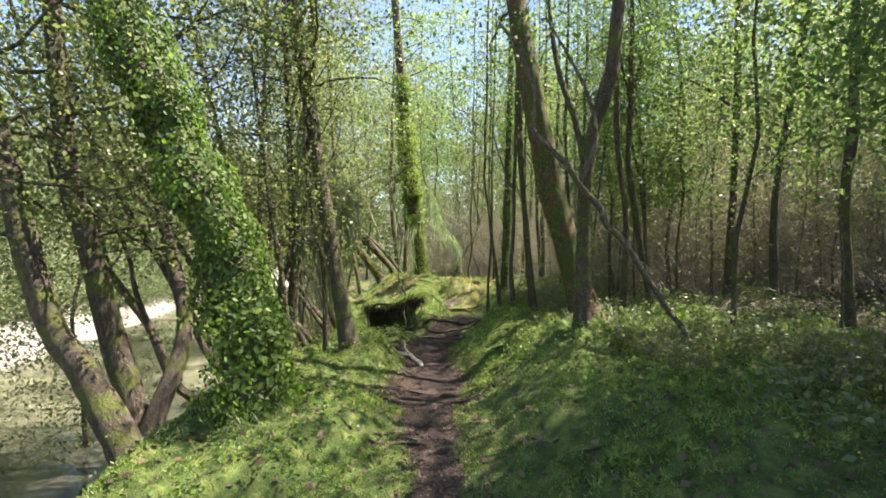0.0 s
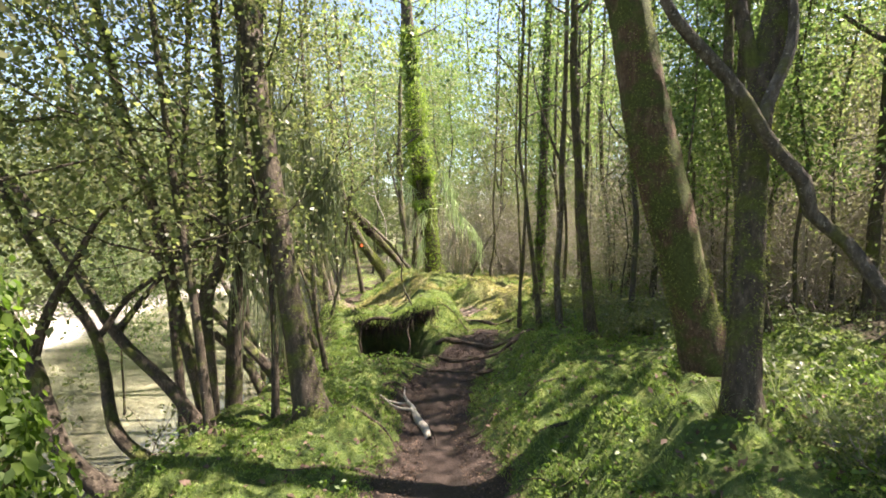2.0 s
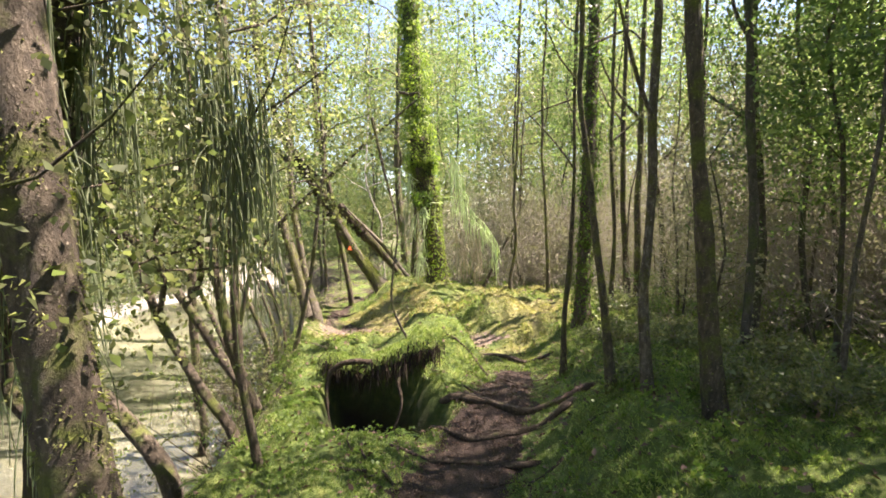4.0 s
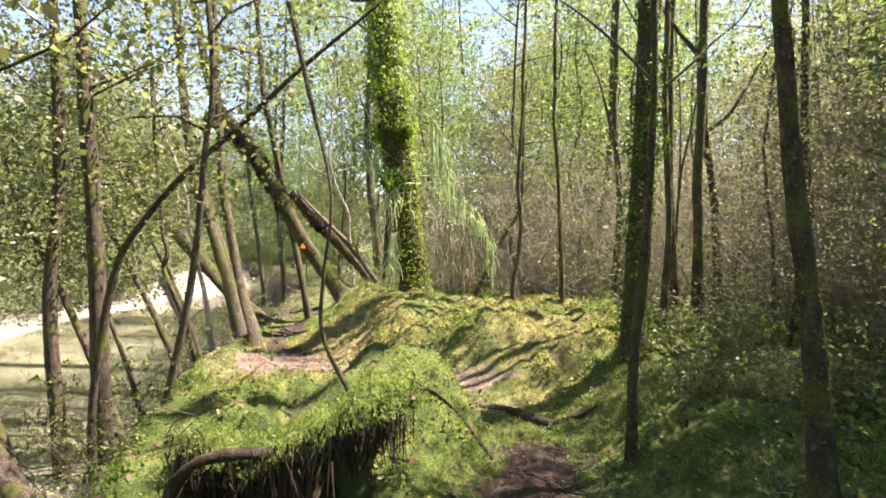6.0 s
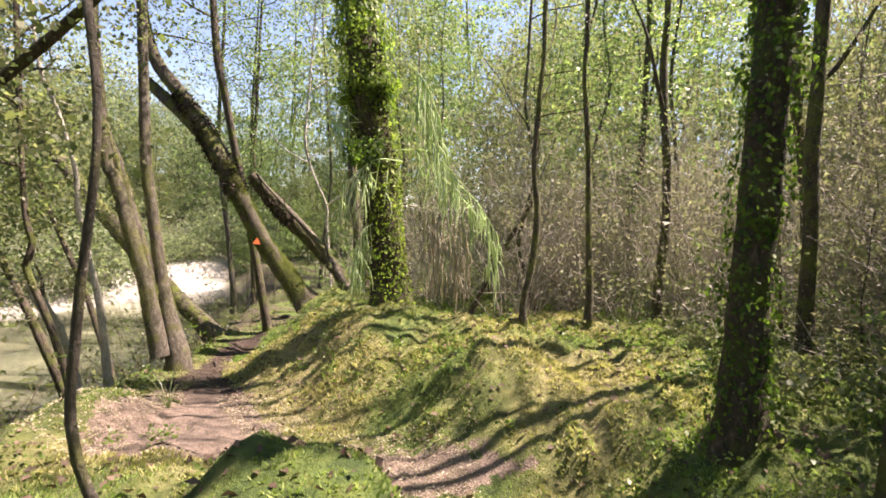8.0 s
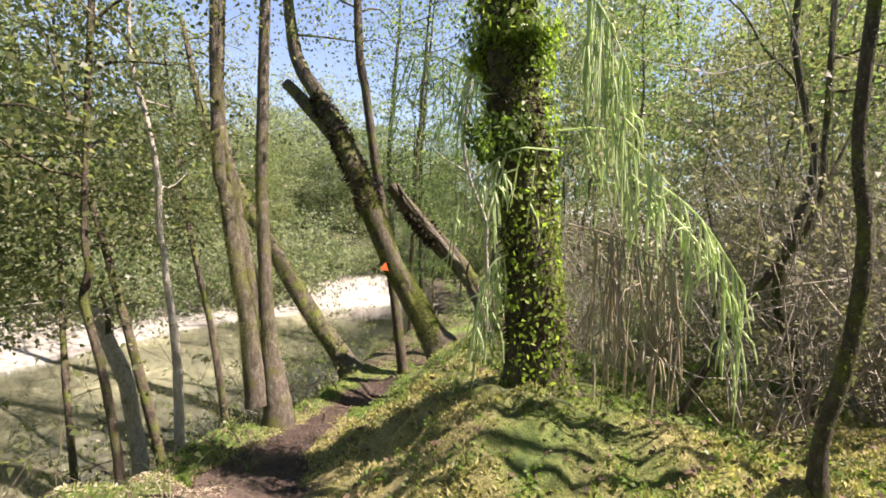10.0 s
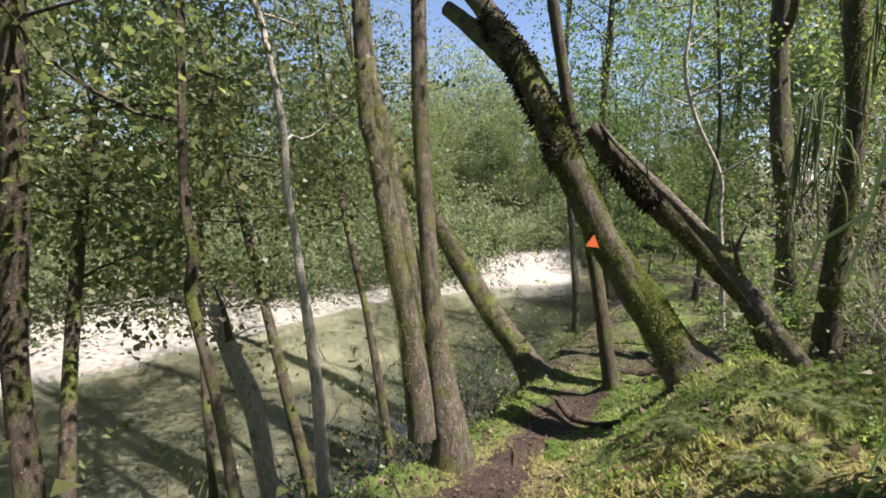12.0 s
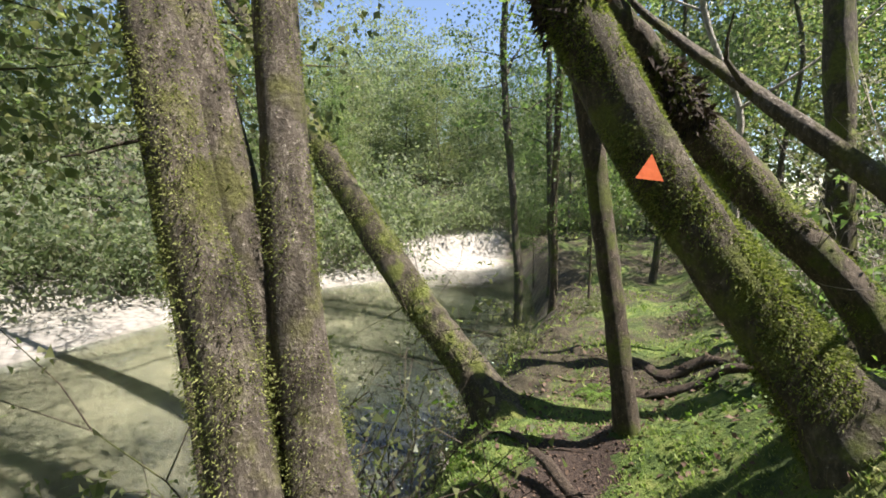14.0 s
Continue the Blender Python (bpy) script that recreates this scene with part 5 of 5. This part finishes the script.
def grass_kind(seed):
    g = np.random.default_rng(seed)
    t = thing("grass_tuft", (0, 0, 0), "tuft of long arching pale grass blades by the tree foot", "grass", "grass tufts")
    arrays = []
    for i in range(22):
        a, r = g.uniform(0, 6.28), g.uniform(0.3, 0.75)
        side = np.array([-math.sin(a), math.cos(a), 0]) * 0.004
        k = np.linspace(0, 1, 7)[:, None]
        mid = np.array([math.cos(a), math.sin(a), 0]) * r * 0.75 * k**1.3 + np.array([0, 0, 1]) * r * (1.3 * k - 0.95 * k**2.2)
        v = np.vstack([mid - side * (1.05 - k), mid + side * (1.05 - k)])
        f = np.array([(j, j + 1, j + 8, j + 7) for j in range(6)])
        arrays.append((v, f))
    tagged(part("grass_growth", mesh_of("grass_growth", *join(arrays), LEAF_SHRUB), t), kind="stuff")
    return t


spread_copies(grass_kind(321), [(1.75, 4.6), (1.95, 4.75), (1.3, 4.65), (2.1, 4.4), (1.9, 5.1), (-1.0, 2.6), (-1.25, 2.9), (-1.7, 3.0), (1.2, 5.3), (-2.1, 11.8), (-2.4, 12.6)], (0.6, 1.1))

# ---- roots and litter on the track ----
ROOTS = [[(-0.75, 3.9, 0.1, 0.03), (-0.35, 3.85, 0.1, 0.035), (0.0, 3.86, 0.1, 0.034), (0.4, 3.95, 0.15, 0.03)],
         [(-0.9, 4.1, 0.08, 0.02), (-0.3, 4.25, 0.02, 0.024), (0.3, 4.2, 0.06, 0.02)],
         [(-0.65, 6.75, -0.25, 0.022), (-0.45, 6.5, -0.25, 0.028), (-0.28, 6.2, -0.27, 0.02), (-0.2, 5.9, -0.26, 0.01)],
         [(-0.35, 6.55, -0.25, 0.018), (-0.6, 6.45, -0.26, 0.015), (-0.75, 6.2, -0.26, 0.01)],
         [(-0.55, 8.3, -0.14, 0.03), (-0.1, 8.1, -0.16, 0.035), (0.35, 8.15, -0.1, 0.04), (0.8, 8.3, 0.08, 0.04)],
         [(-0.4, 7.75, -0.26, 0.02), (0.0, 7.8, -0.2, 0.03), (0.4, 7.7, -0.18, 0.025)],
         [(-0.35, 8.75, -0.05, 0.05), (0.0, 8.6, -0.05, 0.055), (0.4, 8.45, -0.06, 0.05), (0.75, 8.42, 0.02, 0.045), (1.1, 8.5, 0.12, 0.04)],
         [(0.05, 10.35, 0.0, 0.03), (0.3, 10.2, -0.05, 0.05), (0.6, 10.0, -0.06, 0.045), (0.95, 9.95, 0.02, 0.03)],
         [(-2.35, 14.9, -0.5, 0.03), (-2.75, 14.95, -0.62, 0.035), (-3.1, 15.1, -0.65, 0.035), (-3.45, 15.4, -0.72, 0.03)],
         [(-2.3, 16.6, -0.52, 0.05), (-2.75, 16.7, -0.5, 0.06), (-3.2, 17.0, -0.52, 0.05)],
         [(-2.0, 16.2, -0.42, 0.04), (-2.6, 16.3, -0.46, 0.05), (-3.1, 16.2, -0.54, 0.04)],
         [(-2.75, 13.9, -0.62, 0.02), (-3.0, 14.25, -0.66, 0.025), (-2.7, 14.5, -0.62, 0.02)]]
LIP_X, LIP_Y = np.meshgrid(np.linspace(-1.5, -0.4, 30), np.linspace(0, 1, 14))
lip_end = 8.72 + 0.22 * waves(LIP_X, LIP_X * 0, 7, 41) + 0.3 * (np.abs(LIP_X + 0.95) / 0.55)**3
lip_y = 9.5 + (lip_end - 9.5) * LIP_Y
lip_top = ground_z(LIP_X, 9.5 + 0 * lip_y) * (1 - 0.35 * LIP_Y) + 0.03 + 0.1 * LIP_Y - 0.1 * LIP_Y**4 + 0.05 * np.abs(waves(LIP_X, lip_y, 9, 42)) - 0.08 * (1 - LIP_Y)
lip_low = lip_top - 0.09 * (1 - LIP_Y**6) - 0.02 + 0.03 * waves(LIP_X, lip_y, 11, 43)
lip_v = np.vstack([np.stack([LIP_X, lip_y, z], -1).reshape(-1, 3) for z in (lip_top, lip_low)])
li, lj = np.meshgrid(np.arange(13), np.arange(29), indexing="ij")
lq = np.stack([li * 30 + lj, li * 30 + lj + 1, (li + 1) * 30 + lj + 1, (li + 1) * 30 + lj], -1).reshape(-1, 4)
lr = 13 * 30 + np.arange(29)
lip_f = np.vstack([lq, lq[:, ::-1] + 420, np.stack([lr, lr + 1, lr + 421, lr + 420], -1)])
lip = thing("moss_overhang", (-0.95, 9.3, float(ground_z(-0.95, 9.3))), "mossy turf overhanging a dark hollow beside the track", "turf")
part("turf", smooth(mesh_of("turf", lip_v - np.array(lip.location), lip_f, GROUND)), lip)
g = np.random.default_rng(44)
pick = lip_v[:420][g.integers(0, 420, 9000)] + g.normal(0, 0.02, (9000, 3)) * [1, 1, 0.4]
mv, mf = leaf_arrays(pick, 0.026, g, -0.6, 0.2, None, True)
tagged(part("moss", mesh_of("moss", mv - np.array(lip.location), mf, MOSS_BLADE), lip, "soft green moss"), kind="stuff")
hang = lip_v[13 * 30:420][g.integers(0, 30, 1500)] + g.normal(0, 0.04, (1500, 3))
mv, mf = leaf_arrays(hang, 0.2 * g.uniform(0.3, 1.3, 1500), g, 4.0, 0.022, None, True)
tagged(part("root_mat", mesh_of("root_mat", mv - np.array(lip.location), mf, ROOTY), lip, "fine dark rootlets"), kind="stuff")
curtain = lip_v[12 * 30:420][g.integers(0, 60, 900)] + g.normal(0, 0.03, (900, 3))
mv, mf = leaf_arrays(curtain, 0.045 * g.uniform(0.4, 1.6, 900), g, 2.0, 0.1, None, True)
tagged(part("moss", mesh_of("moss", mv - np.array(lip.location), mf, MOSS_BLADE), lip, "drooping fringe of moss"), kind="stuff")
for line in [[(-0.95, 8.85, 0.12, 0.03), (-1.2, 8.74, 0.16, 0.03), (-1.36, 8.7, 0.08, 0.026), (-1.4, 8.66, -0.12, 0.02), (-1.37, 8.62, -0.35, 0.014)],
             [(-0.7, 8.85, 0.1, 0.02), (-0.74, 8.7, 0.0, 0.018), (-0.7, 8.64, -0.2, 0.014), (-0.78, 8.6, -0.45, 0.01)]]:
    part("root", stem_mesh("root", line, lip.location, ROOT, 7, 0.25, 7, 0.0, 0.05), lip, "bare bent root")
for i, r in enumerate(ROOTS):
    g = np.random.default_rng(400 + i)
    r = [(x + g.normal(0, 0.018), y + g.normal(0, 0.018), 0, w * 0.8 * g.uniform(0.75, 1.2)) for x, y, z, w in spline(r, 0.14)]
    r = [(x, y, float(ground_z(x, y)) + (0.25 - 1.6 * (k in (0, len(r) - 1))) * w + g.normal(0, 0.006), w) for k, (x, y, z, w) in enumerate(r)]
    ob = new("tree_root", smooth(mesh_of("tree_root", *tube_arrays(r, 0.04, 8, 0.3, 330 + i), ROOT)))
    tagged(ob, "bare dark tree root crossing the dirt track", "root", "roots on the track")

dead = thing("fallen_branch", (-0.4, 6.4, float(ground_z(-0.4, 6.4))), "pale broken branch lying in the worn dirt track", "branch")
for b in [[(-0.5, 6.75, 0.03, 0.012), (-0.46, 6.6, 0.05, 0.022), (-0.4, 6.4, 0.04, 0.03), (-0.31, 6.15, 0.02, 0.032), (-0.27, 6.02, 0.0, 0.026)],
          [(-0.46, 6.6, 0.05, 0.016), (-0.55, 6.72, 0.09, 0.011), (-0.57, 6.9, 0.13, 0.005)], [(-0.47, 6.55, 0.05, 0.014), (-0.62, 6.5, 0.04, 0.01), (-0.74, 6.4, 0.02, 0.006)],
          [(-0.5, 6.7, 0.04, 0.01), (-0.68, 6.68, 0.03, 0.008), (-0.85, 6.75, 0.04, 0.004)]]:
    line = [(x, y, float(ground_z(x, y)) + z, r) for x, y, z, r in b]
    part("stem", stem_mesh("stem", line, dead.location, BARK_PALE, 8, 0.2, 6, 0.0, 0.04), dead)

g = np.random.default_rng(420)
for i in range(46):
    y = g.uniform(1.4, 9.6) if i < 34 else g.uniform(10, 16.5)
    x = float(np.interp(y, TRACK_Y, TRACK_X)) + g.uniform(-0.75, 0.75)
    line = limb_line((x, y, 0), (g.choice([-1, 1]), g.normal(0, 0.6), 0), g.uniform(0.35, 1.1), g.uniform(0.006, 0.016), g, 0.0, 7)
    line = [(q[0], q[1], float(ground_z(q[0], q[1])) + 0.15 * q[3] + g.normal(0, 0.004), q[3]) for q in line]
    tagged(new("tree_root", smooth(mesh_of("tree_root", *tube_arrays(line, 0.05, 6, 0.25, 430 + i), ROOT))), "thin bare root half buried in the dirt track", "root", "roots on the track")


def litter(name, label, n, x0, x1, y0, y1, size, mat, off0, off1, seed, narrow=0.3, flat=0.8):
    g = np.random.default_rng(seed)
    x, y = g.uniform(x0, x1, n), g.uniform(y0, y1, n)
    d = track_edge(x, y)
    bx = np.interp(y, ZONE_Y, BANK_X)
    keep = (d > off0) & (d < off1) & (x > bx) & (hollow(x, y) < 0.04)
    x, y = x[keep], y[keep]
    c = np.stack([x, y, ground_z(x, y) + 0.006], 1)
    up = np.tile(np.array([[0, 0, 1.0]]), (len(c), 1)) * flat + g.normal(0, 0.25, (len(c), 3))
    v, f = leaf_arrays(c, size, g, 0.0, narrow, facing=up / np.linalg.norm(up, axis=1, keepdims=True))
    return tagged(new(name, mesh_of(name, v, f, mat)), label, "leaf litter", kind="stuff")


LEAF_LITTER = leaf_material("fallen_leaves", [(0.04, 0.024, 0.016), (0.08, 0.048, 0.032), (0.12, 0.077, 0.052), (0.2, 0.14, 0.1)], 0.1, 0.8)
litter("leaf_litter", "brown fallen leaves and twigs on the dirt track", 40000, -1.6, 1.6, 0.5, 10.2, 0.022, LEAF_LITTER, 0.0, 0.4, 341)
litter("leaf_litter", "brown fallen leaves on the track above the river", 14000, -3.8, -1.4, 12.0, 17, 0.022, LEAF_LITTER, 0.0, 0.4, 344)
litter("leaf_litter", "scattered brown leaves on the forest floor", 26000, -3.6, 6, 0.5, 19, 0.045, LEAF_LITTER, 0.3, 6, 342)
litter("leaf_litter", "pale dry leaves and twigs on the bare rise", 26000, -3.0, 0.2, 10.0, 12.3, 0.022, TASSEL_DRY, 0.0, 0.5, 343, 0.16)


def moss_sheet(n, x0, x1, y0, y1, size, seed, off0=0.25, dry=None):
    """Cushions of fine moss, thicker in some places than in others."""
    g = np.random.default_rng(seed)
    x, y = g.uniform(x0, x1, n), g.uniform(y0, y1, n)
    d = track_edge(x, y)
    bx = np.interp(y, ZONE_Y, BANK_X)
    thick = waves(x, y, 5, 9) + 0.5 * waves(x, y, 14, 10)
    keep = ((d + 0.14 * waves(x, y, 2.6, 21) + 0.06 * waves(x, y, 9, 12) > off0 - 0.04) | (y > 15.5)) & (x > bx - 0.25) & (hollow(x, y) < 0.04) & (thick > -0.45) & (g.uniform(size=n) > ease((x - 3.0) / 2.5) * 0.85)
    if dry is not None:
        keep &= (dry_moss(x, y) > g.uniform(0.1, 0.9, n)) == dry
    x, y, thick = x[keep], y[keep], thick[keep]
    c = np.stack([x, y, ground_z(x, y) - 0.008], 1)
    d = g.normal(0, 0.8, (len(c), 3))
    d[:, 2] = 1
    d /= np.linalg.norm(d, axis=1, keepdims=True)
    w = np.cross(d, g.normal(size=(len(c), 3)))
    w /= np.linalg.norm(w, axis=1, keepdims=True)
    s = (size * (0.8 + 0.9 * np.clip(thick + 0.3, 0, 1)) * g.uniform(0.5, 1.3, len(c)))[:, None]
    tip = c + d * s
    v = np.stack([c - w * s * 0.2, c + w * s * 0.2, tip], 1).reshape(-1, 3)
    return tagged(new("moss", mesh_of("moss", v, np.arange(len(v)).reshape(-1, 3), MOSS_STRAW if dry else MOSS_BLADE)), "pale straw-coloured moss drying on the rise" if dry else "thick soft green moss covering the ground", "moss", kind="stuff")


moss_sheet(300000, -2.4, 2.6, 1.2, 8.5, 0.024, 351)
moss_sheet(300000, -3.8, 2.4, 8.5, 15.5, 0.024, 352, dry=False)
moss_sheet(300000, -3.8, 2.4, 8.5, 15.5, 0.028, 355, dry=True)
moss_sheet(26000, -4.2, 4.5, 15.5, 20, 0.035, 353)
moss_sheet(90000, 2.6, 5.5, 1.5, 12, 0.035, 354)


def ground_plants(n, x0, x1, y0, y1, size, height, mat, seed, label, off0=0.5):
    """Small leafy sprigs growing through the moss, in drifts."""
    g = np.random.default_rng(seed)
    x, y = g.uniform(x0, x1, n), g.uniform(y0, y1, n)
    bx = np.interp(y, ZONE_Y, BANK_X)
    keep = (track_off(x, y) > off0) & (x > bx - 0.3) & (hollow(x, y) < 0.04) & (np.hypot(x + 0.47, y - 9.72) > 0.65) & (waves(x, y, 3.0, seed) + 0.4 * waves(x, y, 9, seed + 1) > 0.0)
    x, y = x[keep], y[keep]
    k = 9
    x, y = np.repeat(x, k), np.repeat(y, k)
    c = np.stack([x, y, ground_z(x, y)], 1) + np.stack([g.normal(0, 0.03, len(x)), g.normal(0, 0.03, len(x)), height * g.uniform(0.1, 1, len(x))], 1)
    up = g.normal(0, 0.5, (len(c), 3)) + [0, 0, 1]
    v, f = leaf_arrays(c, size, g, 0.1, 0.32, facing=up / np.linalg.norm(up, axis=1, keepdims=True))
    tagged(new("ground_plants", mesh_of("ground_plants", v, f, mat)), label, "ground plants", kind="stuff")


ground_plants(2600, -2.4, 3.0, 0.8, 8.5, 0.03, 0.10, LEAF_FERN, 361, "small green seedlings growing through the moss")
ground_plants(2600, -3.6, 3.2, 8.5, 16.5, 0.03, 0.09, LEAF_FERN, 362, "small green seedlings growing through the moss")
ground_plants(2600, 1.6, 6.5, 0.5, 12, 0.045, 0.28, LEAF_SHRUB, 363, "low grey-green leafy growth on the forest floor", 1.2)
stems = shrub_kind("bank_shrub", "thin many-stemmed shrub leaning over the water", 306, 1.5, 7, LEAF_BANK, 12, 0.035, LEAF_BANK, 0.12, BARK_DARK, "bank shrubs")
spread_copies(stems, [(-3.85, 13.0), (-3.95, 12.6), (-3.75, 14.15), (-4.0, 13.4), (-3.6, 11.7), (-3.3, 11.2), (-2.9, 10.3), (-2.6, 9.6), (-2.4, 8.8), (-2.5, 8.0), (-2.6, 7.2), (-2.5, 5.4), (-2.7, 4.8), (-4.3, 16.3), (-4.5, 17.0), (-3.5, 11.3), (-3.9, 11.9), (-4.1, 12.8), (-4.1, 14.3), (-3.2, 10.8), (-4.2, 12.2), (-4.3, 13.6)], (0.7, 1.3))
fresh = shrub_kind("sapling", "leafy green sapling on the edge of the river bank", 310, 1.9, 5, LEAF_FERN, 16, 0.05, LEAF_FERN, 0.12, BARK_DARK, "bank saplings")
spread_copies(fresh, [(-3.0, 10.6), (-3.95, 14.6), (-3.9, 11.4), (-2.7, 9.2)], (0.7, 1.1))
spread_copies(shrub_kind("dead_branches", "tangle of bare dead twigs on a broken stem", 307, 0.5, 9, LEAF_DRY, 4, 0.03, LEAF_DRY, 0.08, TWIG, "dead twigs"), [(-3.8, 12.28), (-3.75, 12.45)], (0.6, 0.9), 0.02)
